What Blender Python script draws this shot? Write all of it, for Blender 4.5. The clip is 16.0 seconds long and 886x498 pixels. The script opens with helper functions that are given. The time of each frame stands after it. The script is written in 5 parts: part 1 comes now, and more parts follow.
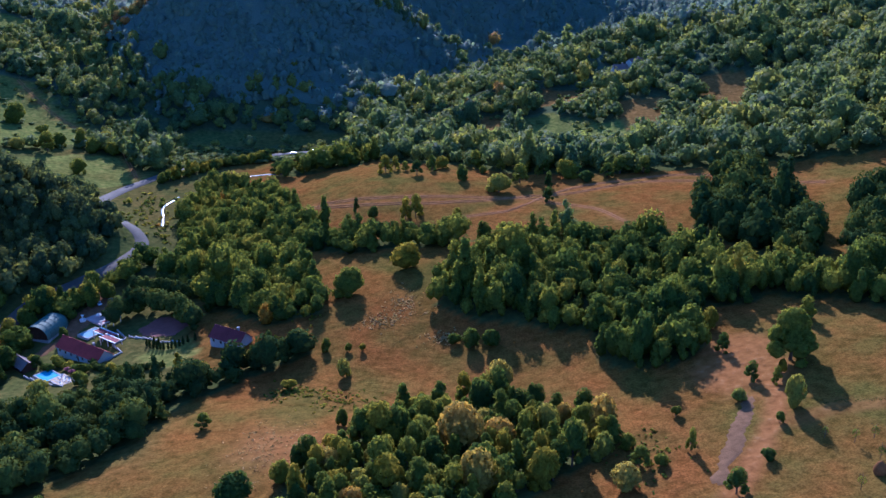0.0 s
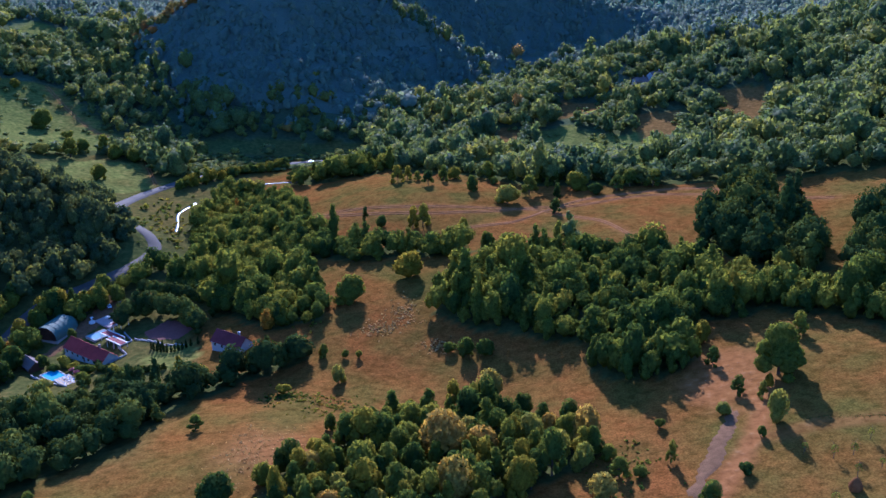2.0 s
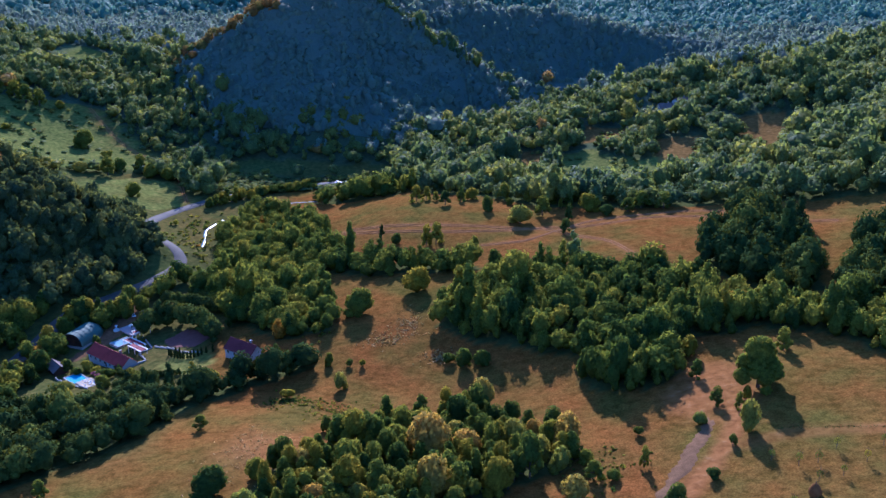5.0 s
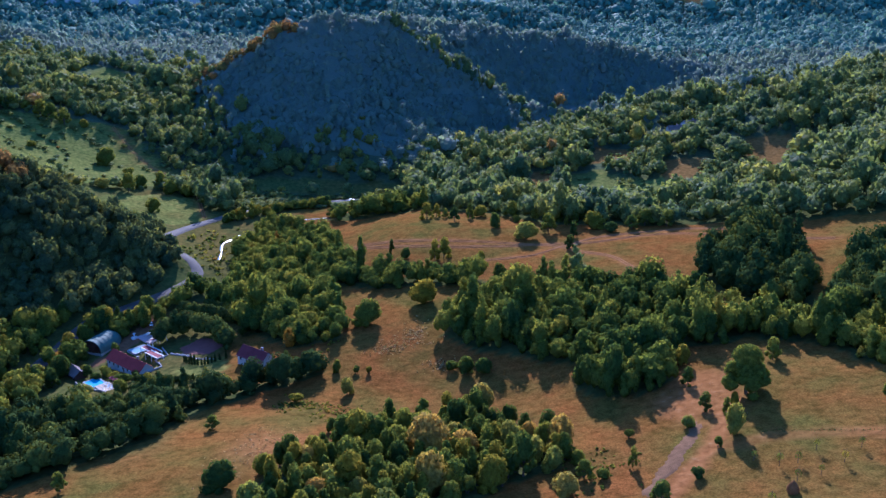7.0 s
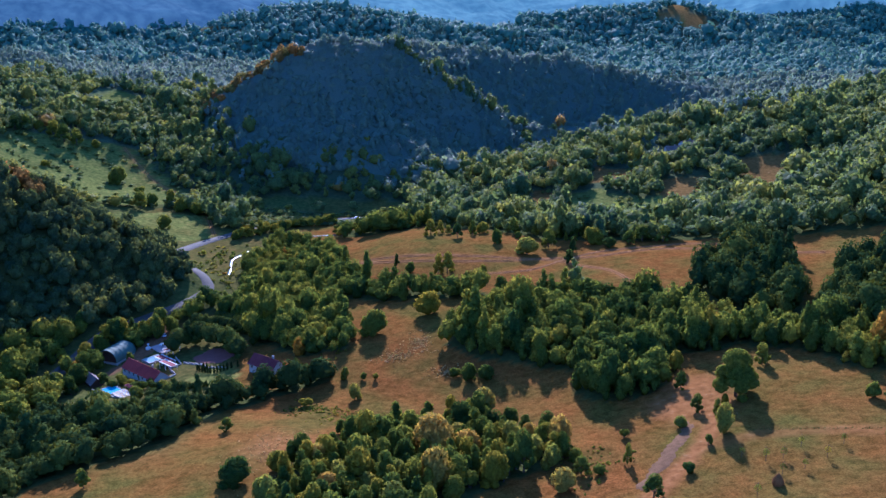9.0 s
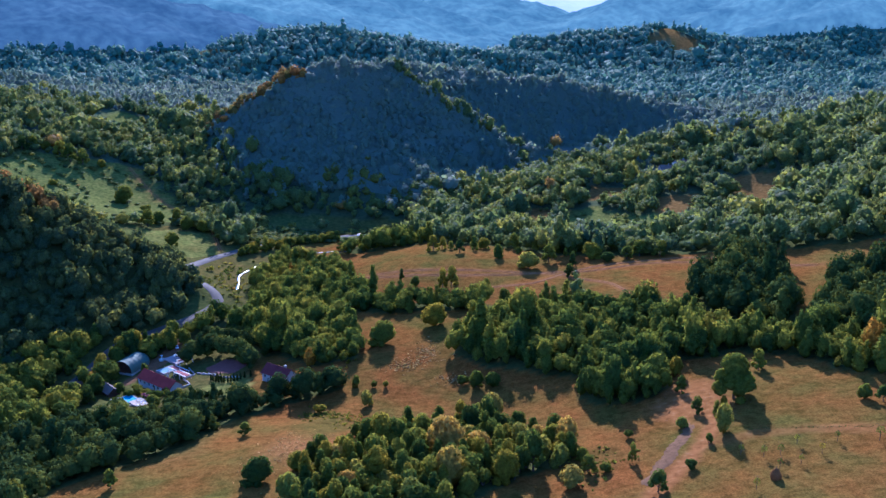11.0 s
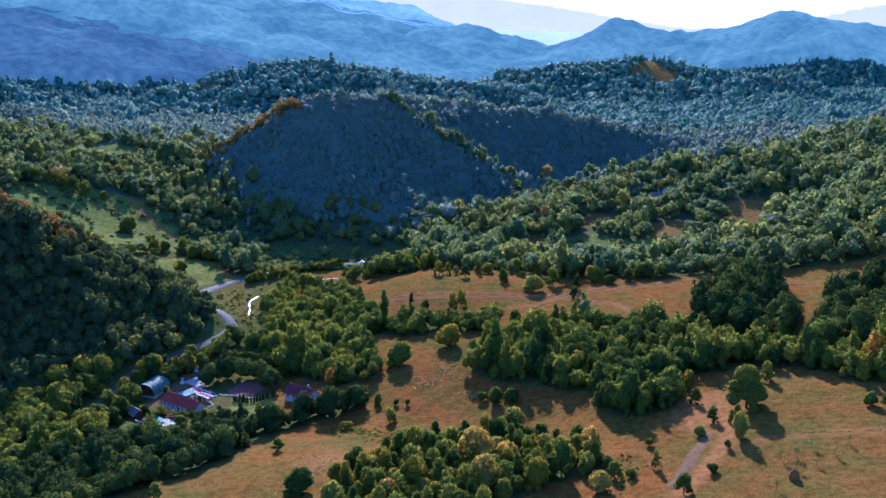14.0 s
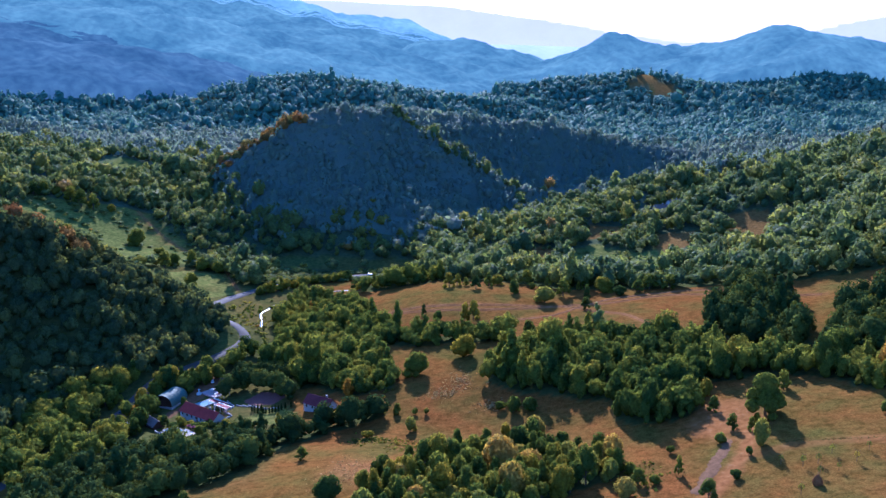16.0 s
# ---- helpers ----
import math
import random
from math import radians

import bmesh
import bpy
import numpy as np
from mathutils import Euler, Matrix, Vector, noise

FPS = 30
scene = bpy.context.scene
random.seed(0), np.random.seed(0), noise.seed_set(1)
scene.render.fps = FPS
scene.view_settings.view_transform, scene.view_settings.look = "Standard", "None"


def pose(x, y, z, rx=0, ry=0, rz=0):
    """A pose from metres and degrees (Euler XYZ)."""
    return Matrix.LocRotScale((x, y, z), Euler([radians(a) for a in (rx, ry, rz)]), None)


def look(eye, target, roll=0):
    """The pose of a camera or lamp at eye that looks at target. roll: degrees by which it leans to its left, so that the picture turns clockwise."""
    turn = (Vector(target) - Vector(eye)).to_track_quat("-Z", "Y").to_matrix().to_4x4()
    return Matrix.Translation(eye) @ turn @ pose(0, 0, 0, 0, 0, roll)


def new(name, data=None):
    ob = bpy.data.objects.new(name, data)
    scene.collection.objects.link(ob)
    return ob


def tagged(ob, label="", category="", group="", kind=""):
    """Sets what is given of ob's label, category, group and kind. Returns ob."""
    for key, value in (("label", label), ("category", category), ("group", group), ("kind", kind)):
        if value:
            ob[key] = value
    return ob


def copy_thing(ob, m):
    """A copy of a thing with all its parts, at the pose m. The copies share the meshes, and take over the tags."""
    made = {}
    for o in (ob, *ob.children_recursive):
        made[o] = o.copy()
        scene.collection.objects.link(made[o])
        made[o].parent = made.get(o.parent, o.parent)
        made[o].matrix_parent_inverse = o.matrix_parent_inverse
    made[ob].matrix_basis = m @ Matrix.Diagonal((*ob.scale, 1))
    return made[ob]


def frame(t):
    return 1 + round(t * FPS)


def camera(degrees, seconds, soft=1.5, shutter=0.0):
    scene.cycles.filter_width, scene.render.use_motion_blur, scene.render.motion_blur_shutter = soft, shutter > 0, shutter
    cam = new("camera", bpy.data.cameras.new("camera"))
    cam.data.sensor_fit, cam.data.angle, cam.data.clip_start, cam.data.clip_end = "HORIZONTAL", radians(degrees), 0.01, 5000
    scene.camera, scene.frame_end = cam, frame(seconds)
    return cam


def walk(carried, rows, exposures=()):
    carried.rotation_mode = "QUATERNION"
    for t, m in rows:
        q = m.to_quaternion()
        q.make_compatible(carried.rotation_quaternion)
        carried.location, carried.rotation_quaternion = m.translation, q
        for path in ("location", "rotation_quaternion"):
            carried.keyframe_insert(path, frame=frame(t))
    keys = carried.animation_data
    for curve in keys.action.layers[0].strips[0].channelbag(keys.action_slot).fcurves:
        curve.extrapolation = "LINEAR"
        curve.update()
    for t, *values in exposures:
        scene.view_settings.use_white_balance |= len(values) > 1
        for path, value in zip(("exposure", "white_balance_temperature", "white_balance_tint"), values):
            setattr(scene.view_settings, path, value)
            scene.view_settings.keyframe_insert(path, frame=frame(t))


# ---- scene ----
cam = camera(48.9, 16.0, soft=1.5)
METRES, EYE, TILT, LEAN, TURN = 140.0, 195.0, -21.5, 0.0, 0.0
ROWS = [
    (0.0, 0.0, 0.0, 0.0, 0.0, 0.0, -0.0),
    (0.5, 0.0272, -0.0031, 0.0006, 0.49, 0.09, -0.21),
    (1.0, 0.0549, -0.0076, 0.0, 0.97, 0.25, -0.48),
    (1.5, 0.0814, -0.0151, -0.001, 1.52, 0.42, -0.73),
    (2.0, 0.1081, -0.0249, -0.0031, 2.08, 0.61, -0.96),
    (2.5, 0.1341, -0.037, -0.0059, 2.63, 0.8, -1.1),
    (3.0, 0.1594, -0.0517, -0.0103, 3.12, 1.02, -1.23),
    (3.5, 0.1839, -0.0677, -0.0166, 3.58, 1.27, -1.38),
    (4.0, 0.2068, -0.0874, -0.0224, 4.02, 1.52, -1.53),
    (6.5, 0.2931, -0.2131, -0.0639, 5.73, 3.08, -2.27),
    (7.0, 0.303, -0.243, -0.0743, 5.91, 3.42, -2.37),
    (7.5, 0.3098, -0.2742, -0.085, 6.02, 3.74, -2.42),
    (8.0, 0.3137, -0.3055, -0.0967, 6.06, 4.09, -2.45),
    (8.5, 0.3145, -0.338, -0.1084, 6.06, 4.45, -2.44),
    (9.0, 0.3123, -0.3706, -0.1201, 6.03, 4.79, -2.41),
    (11.5, 0.2549, -0.523, -0.1785, 5.29, 6.49, -2.15),
    (12.0, 0.2348, -0.5506, -0.1888, 5.02, 6.85, -2.02),
    (12.5, 0.2137, -0.5762, -0.1987, 4.75, 7.19, -1.89),
    (13.0, 0.1895, -0.6012, -0.2077, 4.46, 7.5, -1.71),
    (13.5, 0.1654, -0.6218, -0.2159, 4.27, 7.8, -1.63),
    (14.0, 0.142, -0.6402, -0.2226, 4.19, 8.07, -1.56),
    (14.5, 0.1194, -0.6555, -0.228, 4.1, 8.3, -1.49),
    (15.0, 0.0974, -0.6677, -0.2327, 3.98, 8.52, -1.44),
    (15.5, 0.0765, -0.6775, -0.2365, 3.87, 8.7, -1.39),
    (16.0, 0.0572, -0.6853, -0.2397, 3.78, 8.88, -1.37),
]
walk(cam, [(t, pose(0, 0, EYE, TILT, LEAN, TURN) @ pose(METRES * x, METRES * y, METRES * z, 90 + pitch, roll, yaw)) for t, x, y, z, yaw, pitch, roll in ROWS],
     [(0.0, 1.22, 3860, 26), (6.0, 1.32, 3860, 26), (16.0, 1.50, 3840, 26)])

# ---- sky and sun ----
SUN_UP, SUN_TURN = 25.0, -8.0          # degrees above the horizon; degrees to the right of straight ahead
world = bpy.data.worlds.new("sky")
scene.world = world
world.use_nodes = True
sky = world.node_tree.nodes.new("ShaderNodeTexSky")
sky.sky_type, sky.sun_disc = "NISHITA", False
sky.sun_elevation, sky.sun_rotation = radians(SUN_UP), radians(SUN_TURN)
sky.altitude, sky.dust_density, sky.air_density = 400, 0.4, 1.4
sky.ozone_density = 3.0
backing = world.node_tree.nodes["Background"]
backing.inputs[1].default_value = 0.080
world.node_tree.links.new(sky.outputs[0], backing.inputs[0])
sun = new("sun", bpy.data.lights.new("sun", "SUN"))
sun.data.energy, sun.data.angle, sun.data.color = 5.0, radians(0.55), (1.0, 0.72, 0.44)
a, e = radians(SUN_TURN), radians(SUN_UP)
sun.matrix_world = look((900 * math.sin(a) * math.cos(e), 900 * math.cos(a) * math.cos(e), 900 * math.sin(e)), (0, 0, 0))


# ---- materials ----
def material(name, rough=0.8, metal=0.0):
    m = bpy.data.materials.new(name)
    m.use_nodes = True
    n = m.node_tree.nodes
    s = n["Principled BSDF"]
    s.inputs["Roughness"].default_value, s.inputs["Metallic"].default_value = rough, metal
    s.inputs["Specular IOR Level"].default_value = 0.25
    return m, n, m.node_tree.links, s


def node(n, kind, **values):
    x = n.new(kind)
    for key, value in values.items():
        x.inputs[key].default_value = value
    return x


def noise_at(n, links, scale, detail=4.0, coords=None):
    x = node(n, "ShaderNodeTexNoise", Scale=scale, Detail=detail)
    where = coords or n.new("ShaderNodeTexCoord").outputs["Object"]
    links.new(where, x.inputs["Vector"])
    return x.outputs["Fac"]


def ramp(n, links, fac, stops):
    r = n.new("ShaderNodeValToRGB")
    while len(r.color_ramp.elements) < len(stops):
        r.color_ramp.elements.new(0.5)
    for el, (at, col) in zip(r.color_ramp.elements, stops):
        el.position, el.color = at, (*col, 1)
    links.new(fac, r.inputs[0])
    return r.outputs[0]


def blend(n, links, fac, a, b, mode="MIX"):
    x = n.new("ShaderNodeMix")
    x.data_type, x.blend_type = "RGBA", mode
    for socket, value in ((x.inputs[0], fac), (x.inputs[6], a), (x.inputs[7], b)):
        if isinstance(value, (int, float)):
            socket.default_value = value
        elif isinstance(value, tuple):
            socket.default_value = (*value, 1)
        else:
            links.new(value, socket)
    return x.outputs[2]


def bump(n, links, shader, height, strength, distance):
    b = node(n, "ShaderNodeBump", Strength=strength, Distance=distance)
    links.new(height, b.inputs["Height"])
    links.new(b.outputs[0], shader.inputs["Normal"])


def leaf_material(name, stops, source="tint", glow=0.46, uneven=0.8, shine=(2.1, 1.7, 0.6), gloss=0.0):
    """Leaves: a green for each tree, each clump lighter or darker, light shining through."""
    m, n, links, s = material(name, 0.7)
    s.inputs["Specular IOR Level"].default_value = gloss
    if source == "object":
        pick = n.new("ShaderNodeObjectInfo").outputs["Random"]
    else:
        at = n.new("ShaderNodeAttribute")
        at.attribute_name = source
        pick = at.outputs["Fac"]
    colour = ramp(n, links, pick, stops)
    each = n.new("ShaderNodeNewGeometry").outputs["Random Per Island"]
    shade = ramp(n, links, each, [(0, (0.78, 0.78, 0.8)), (0.6, (1.0, 1.0, 1.0)), (1, (1.22, 1.2, 1.08))])
    colour = blend(n, links, uneven, colour, shade, "MULTIPLY")
    place = n.new("ShaderNodeNewGeometry").outputs["Position"]
    sprays = ramp(n, links, noise_at(n, links, 0.9, 5, place), [(0.36, (0.62, 0.64, 0.66)), (0.52, (1.0, 1.0, 1.0)), (0.68, (1.3, 1.26, 1.1))])
    colour = blend(n, links, uneven, colour, sprays, "MULTIPLY")
    links.new(colour, s.inputs["Base Color"])
    t = n.new("ShaderNodeBsdfTranslucent")
    through_leaf = blend(n, links, 1.0, colour, shine, "MULTIPLY")
    links.new(through_leaf, t.inputs["Color"])
    mix = node(n, "ShaderNodeMixShader", Fac=glow)
    links.new(s.outputs[0], mix.inputs[1])
    links.new(t.outputs[0], mix.inputs[2])
    links.new(mix.outputs[0], n["Material Output"].inputs["Surface"])
    return m


GREENS = [(0.0, (0.046, 0.076, 0.020)), (0.35, (0.092, 0.124, 0.022)), (0.7, (0.160, 0.178, 0.024)), (0.96, (0.200, 0.192, 0.024)), (1.0, (0.25, 0.16, 0.02))]
# Hedge and hillside greens: shade is put into these darker leaf colours.
HEDGE_SHADE_GREENS = [(0.0, (0.029, 0.048, 0.016)), (0.5, (0.055, 0.076, 0.018)), (1.0, (0.114, 0.128, 0.020))]
HILL_SHADE_GREENS = [(0.0, (0.052, 0.076, 0.038)), (0.5, (0.090, 0.114, 0.042)), (1.0, (0.160, 0.164, 0.038))]
# Valley, mountain and far greens: paler, bluer leaf colours stand in for haze.
MID_GREENS = [(0.0, (0.084, 0.122, 0.055)), (0.5, (0.142, 0.172, 0.048)), (0.96, (0.225, 0.220, 0.040)), (1.0, (0.28, 0.19, 0.05))]
HAZE_GREENS = [(0.0, (0.165, 0.196, 0.160)), (0.5, (0.185, 0.216, 0.160)), (1.0, (0.215, 0.236, 0.155))]
FAR_HAZE_GREENS = [(0.0, (0.118, 0.192, 0.142)), (0.5, (0.134, 0.212, 0.146)), (1.0, (0.160, 0.224, 0.136))]
RUSTS = [(0.0, (0.10, 0.13, 0.04)), (0.35, (0.17, 0.15, 0.04)), (0.65, (0.26, 0.145, 0.04)), (1.0, (0.32, 0.125, 0.04))]
leaf_near = leaf_material("leaves", GREENS[:3] + [(1.0, (0.21, 0.19, 0.018))], "object")
leaf_wood = leaf_material("woodland_leaves", GREENS)
leaf_mid = leaf_material("valley_leaves", MID_GREENS, shine=(1.9, 1.7, 0.8), gloss=0.025)
leaf_haze = leaf_material("hazed_leaves", HAZE_GREENS, uneven=0.35, shine=(1.5, 1.6, 1.0), gloss=0.02)
leaf_far_haze = leaf_material("far_hazed_leaves", FAR_HAZE_GREENS, glow=0.34, uneven=0.2, shine=(1.1, 1.2, 1.0), gloss=0.02)
leaf_hedge_shade = leaf_material("hedge_shade_leaves", HEDGE_SHADE_GREENS, glow=0.2, uneven=0.7)
leaf_hill_shade = leaf_material("hillside_shade_leaves", HILL_SHADE_GREENS, uneven=0.7)
leaf_rust = leaf_material("autumn_leaves", RUSTS, shine=(1.5, 1.3, 0.9))


def plain(name, colour, rough=0.8, scale=1.5, spread=0.25, relief=0.2, metal=0.0, gloss=0.12):
    """A worn plain surface: two scales of stain and a fine relief."""
    m, n, links, s = material(name, rough, metal)
    s.inputs["Specular IOR Level"].default_value = gloss
    big, fine = noise_at(n, links, scale * 0.3), noise_at(n, links, scale * 4, 6)
    lo, hi = tuple(c * (1 - spread) for c in colour), tuple(min(1, c * (1 + spread)) for c in colour)
    c = ramp(n, links, big, [(0.3, lo), (0.7, hi)])
    c = blend(n, links, 0.5, c, ramp(n, links, fine, [(0.3, lo), (0.7, hi)]))
    links.new(c, s.inputs["Base Color"])
    bump(n, links, s, fine, relief, 0.05)
    return m


def ground_material():
    """Dry hill pasture, green meadow where 'green', leaf litter where 'wood', bare earth where 'bare'."""
    m, n, links, s = material("pasture", 0.95)
    s.inputs["Specular IOR Level"].default_value = 0.0
    huge, big = noise_at(n, links, 0.012, 5), noise_at(n, links, 0.05, 6)
    small, fine = noise_at(n, links, 0.35, 6), noise_at(n, links, 1.6, 4)
    dry = ramp(n, links, huge, [(0.33, (0.166, 0.074, 0.016)), (0.52, (0.152, 0.084, 0.017)), (0.66, (0.108, 0.082, 0.015))])
    patch = ramp(n, links, big, [(0.36, (0.175, 0.064, 0.014)), (0.52, (0.147, 0.080, 0.016)), (0.64, (0.086, 0.076, 0.014))])
    c = blend(n, links, 0.5, dry, patch)
    tufts = ramp(n, links, small, [(0.34, (0.45, 0.50, 0.42)), (0.52, (1, 1, 1)), (0.70, (1.3, 1.22, 1.15))])
    c = blend(n, links, 0.5, c, tufts, "MULTIPLY")
    c = blend(n, links, 0.45, c, ramp(n, links, noise_at(n, links, 0.14, 7), [(0.36, (0.62, 0.66, 0.6)), (0.5, (1, 1, 1)), (0.66, (1.2, 1.08, 1.0))]), "MULTIPLY")
    c = blend(n, links, 0.5, c, ramp(n, links, fine, [(0.36, (0.4, 0.42, 0.4)), (0.64, (1.4, 1.36, 1.3))]), "MULTIPLY")

    def where(name):
        a = n.new("ShaderNodeAttribute")
        a.attribute_name = name
        return a.outputs["Fac"]

    green = ramp(n, links, small, [(0.3, (0.038, 0.056, 0.016)), (0.55, (0.068, 0.086, 0.023)), (0.75, (0.120, 0.115, 0.034))])
    c = blend(n, links, where("green"), c, green)
    lush = ramp(n, links, small, [(0.3, (0.088, 0.108, 0.022)), (0.55, (0.175, 0.185, 0.036)), (0.75, (0.270, 0.235, 0.058))])
    c = blend(n, links, where("lush"), c, lush)
    bare = ramp(n, links, small, [(0.3, (0.17, 0.074, 0.020)), (0.6, (0.25, 0.115, 0.033)), (0.8, (0.30, 0.165, 0.066))])
    c = blend(n, links, where("bare"), c, bare)
    litter = ramp(n, links, small, [(0.3, (0.040, 0.050, 0.016)), (0.7, (0.080, 0.082, 0.022))])
    # Litter grows lighter with distance: haze is put into the ground colour.
    litter = blend(n, links, where("far_haze"), litter, ramp(n, links, small, [(0.3, (0.070, 0.095, 0.060)), (0.7, (0.110, 0.135, 0.080))]))
    c = blend(n, links, where("wood"), c, litter)
    links.new(c, s.inputs["Base Color"])
    bump(n, links, s, small, 0.7, 0.8)
    return m


pasture = ground_material()
asphalt = plain("asphalt", (0.098, 0.084, 0.070), 0.92, 0.5)
earth = plain("bare_earth", (0.22, 0.115, 0.046), 0.95, 0.5, 0.4, gloss=0.0)
gravel_stone = plain("gravel", (0.150, 0.088, 0.042), 0.95, 1.5, 0.4, 0.5, gloss=0.0)
bark = plain("bark", (0.10, 0.075, 0.05), 0.95, 3.0, 0.35, 0.6)
white_wall = plain("white_render", (0.42, 0.41, 0.39), 0.9, 1.0, 0.12)
dark_wood = plain("dark_timber", (0.07, 0.04, 0.025), 0.8, 2.0)
concrete = plain("concrete", (0.32, 0.30, 0.28), 0.9, 0.8)
white_paint = plain("white_paint", (0.62, 0.60, 0.57), 0.6, 1.0, 0.05)
straw = plain("straw", (0.16, 0.075, 0.026), 0.95, 3.0, 0.35, 0.8, gloss=0.0)

# ---- the lie of the land: soft hills and hollows (x, y, reach, height) ----
BASE = 51.1
NEAR_HILLS = [
    (574, -150, 170, 22.2), (-254, -84, 110, -24.0), (208, -84, 110, 5.1), (-56, -18, 110, -11.4),
    (-386, 48, 110, -22.4), (472, 54, 170, 18.5), (-650, 54, 170, 19.6), (-254, 180, 110, -35.7),
    (-650, 180, 110, 17.5), (52, 201, 45, -10.2), (-56, 201, 45, -5.2), (-398, 228, 70, -12.7),
    (-245, 255, 45, -8.1), (574, 258, 170, 23.3), (-137, 282, 45, -8.0), (52, 282, 45, -7.1),
    (-2, 309, 45, -13.8), (-356, 312, 70, -7.2), (-83, 336, 45, -10.8), (268, 336, 45, 8.3),
    (-272, 336, 45, -13.3), (-191, 363, 45, -18.8), (538, 378, 110, 12.0), (-650, 378, 110, 25.8),
    (133, 390, 45, -6.8), (-137, 417, 45, -8.2), (-380, 444, 45, 16.9), (-584, 444, 110, 27.1),
    (-548, 462, 170, 26.3), (-299, 471, 45, 21.5),
]
VALLEY_HILLS = [
    (-398, 480, 70, 18.1), (187, 498, 45, -6.1), (-245, 498, 45, 9.8), (-29, 525, 45, 11.9),
    (472, 564, 170, 32.7), (-140, 564, 170, -50.1), (574, 564, 170, 25.6), (133, 579, 45, -5.9),
    (-56, 579, 45, 6.1), (187, 633, 45, -13.5), (322, 633, 45, 12.6), (538, 642, 110, 12.5),
    (79, 660, 45, -11.2), (214, 687, 45, -10.0), (-650, 708, 110, 15.2), (-137, 714, 45, -13.1),
    (-245, 714, 45, -10.8), (-29, 714, 45, -8.2), (-356, 732, 70, -20.0), (538, 774, 110, 18.1),
    (-440, 774, 70, -10.0), (214, 795, 45, 11.5),
]
MOUNTAIN_HILLS = [
    (-137, 822, 45, 8.3), (76, 840, 110, -27.2), (-650, 840, 110, 16.2), (-299, 849, 45, -11.1),
    (358, 858, 70, 11.3), (574, 870, 170, 29.8), (-29, 876, 45, -13.6), (-188, 900, 70, 19.2),
    (-584, 906, 110, 12.4), (-146, 1026, 70, 13.6), (76, 1038, 110, -19.1), (142, 1236, 110, -8.7),
    (-494, 1254, 260, 8.9), (-420, 770, 60, 19.0),
]
# ridges: the fall of their sides, and the places and heights of their crests
RIDGES = {
    "mountain": (0.75, [(-292, 882, 44), (-286, 884, 51), (-273, 891, 70), (-248, 900, 87), (-231, 907, 97), (-214, 914, 106), (-190, 924, 113), (-147, 947, 112), (-120, 971, 109), (-86, 1014, 101), (-30, 1063, 93), (38, 1098, 84), (108, 1109, 75), (177, 1112, 61), (246, 1110, 46), (275, 1115, 41)]),
    "spur": (0.85, [(-125, 965, 110), (-93, 954, 92), (-56, 941, 68), (-25, 933, 51), (5, 938, 31)]),
    "left_hill": (0.8, [(-520, 430, 112), (-400, 455, 92), (-302, 475, 82), (-284, 481, 71), (-262, 487, 58), (-239, 491, 46), (-211, 493, 31), (-185, 490, 17)]),
    "right_spur": (0.42, [(37, 778, 23), (75, 811, 28), (116, 852, 37), (180, 914, 50), (245, 952, 57), (308, 967, 63), (335, 970, 66), (400, 1010, 80)]),
    "right_far": (0.45, [(391, 1141, 43), (427, 1150, 60), (473, 1155, 81), (620, 1150, 140)]),
    "left_side": (0.4, [(-624, 1069, 87), (-572, 1051, 82), (-503, 1006, 68), (-435, 938, 54)]),
    "wooded_rise": (0.35, [(-503, 1415, 92), (-450, 1452, 104), (-385, 1491, 119), (-316, 1516, 122), (-232, 1521, 110), (-139, 1532, 93), (-17, 1538, 78)]),
    "dark_ridge": (0.4, [(-1050, 1596, 178), (-931, 1664, 175), (-849, 1717, 168), (-761, 1766, 161), (-667, 1813, 148), (-570, 1865, 128), (-486, 1898, 101)]),
    "bare_hill": (0.36, [(-20, 1728, 68), (32, 1748, 94), (106, 1756, 107), (190, 1760, 114), (252, 1763, 121), (310, 1734, 106), (413, 1734, 94), (492, 1726, 94), (537, 1703, 71), (571, 1682, 52)]),
    "far_peak": (0.42, [(156, 2745, 130), (235, 2739, 155), (289, 2735, 175), (342, 2709, 159), (460, 2662, 149), (600, 2615, 166), (670, 2599, 182), (744, 2579, 201), (819, 2558, 178), (958, 2511, 155), (1116, 2448, 144)]),
    "round_hill": (0.35, [(-333, 2778, 132), (-235, 2788, 158), (-87, 2797, 155), (-4, 2778, 134), (77, 2758, 111)]),
    "far_ridge": (0.35, [(-1360, 2109, 260), (-1207, 2197, 249), (-1045, 2298, 242), (-865, 2390, 221), (-668, 2471, 192), (-457, 2538, 168), (-310, 2580, 137)]),
    "high_ridge": (0.35, [(-1721, 2709, 356), (-1526, 2820, 353), (-1255, 3001, 334), (-975, 3153, 307), (-852, 3188, 304), (-726, 3218, 284), (-579, 3247, 253), (-391, 3275, 219), (-294, 3265, 181)]),
}


def wobble(x, y, size, seed):
    """Smooth value noise, -1 to 1."""
    x, y = np.asarray(x, float) / size + seed * 17.3, np.asarray(y, float) / size - seed * 9.1
    i, j = np.floor(x), np.floor(y)
    u, v = x - i, y - j
    u, v = u * u * (3 - 2 * u), v * v * (3 - 2 * v)

    def lattice(a, b):
        s = np.sin(a * 127.1 + b * 311.7 + seed * 74.7) * 43758.5453
        return s - np.floor(s)

    low = lattice(i, j) * (1 - u) + lattice(i + 1, j) * u
    high = lattice(i, j + 1) * (1 - u) + lattice(i + 1, j + 1) * u
    return (low * (1 - v) + high * v) * 2 - 1


def smooth(a, b, v):
    k = np.clip((np.asarray(v, float) - a) / (b - a), 0, 1)
    return k * k * (3 - 2 * k)


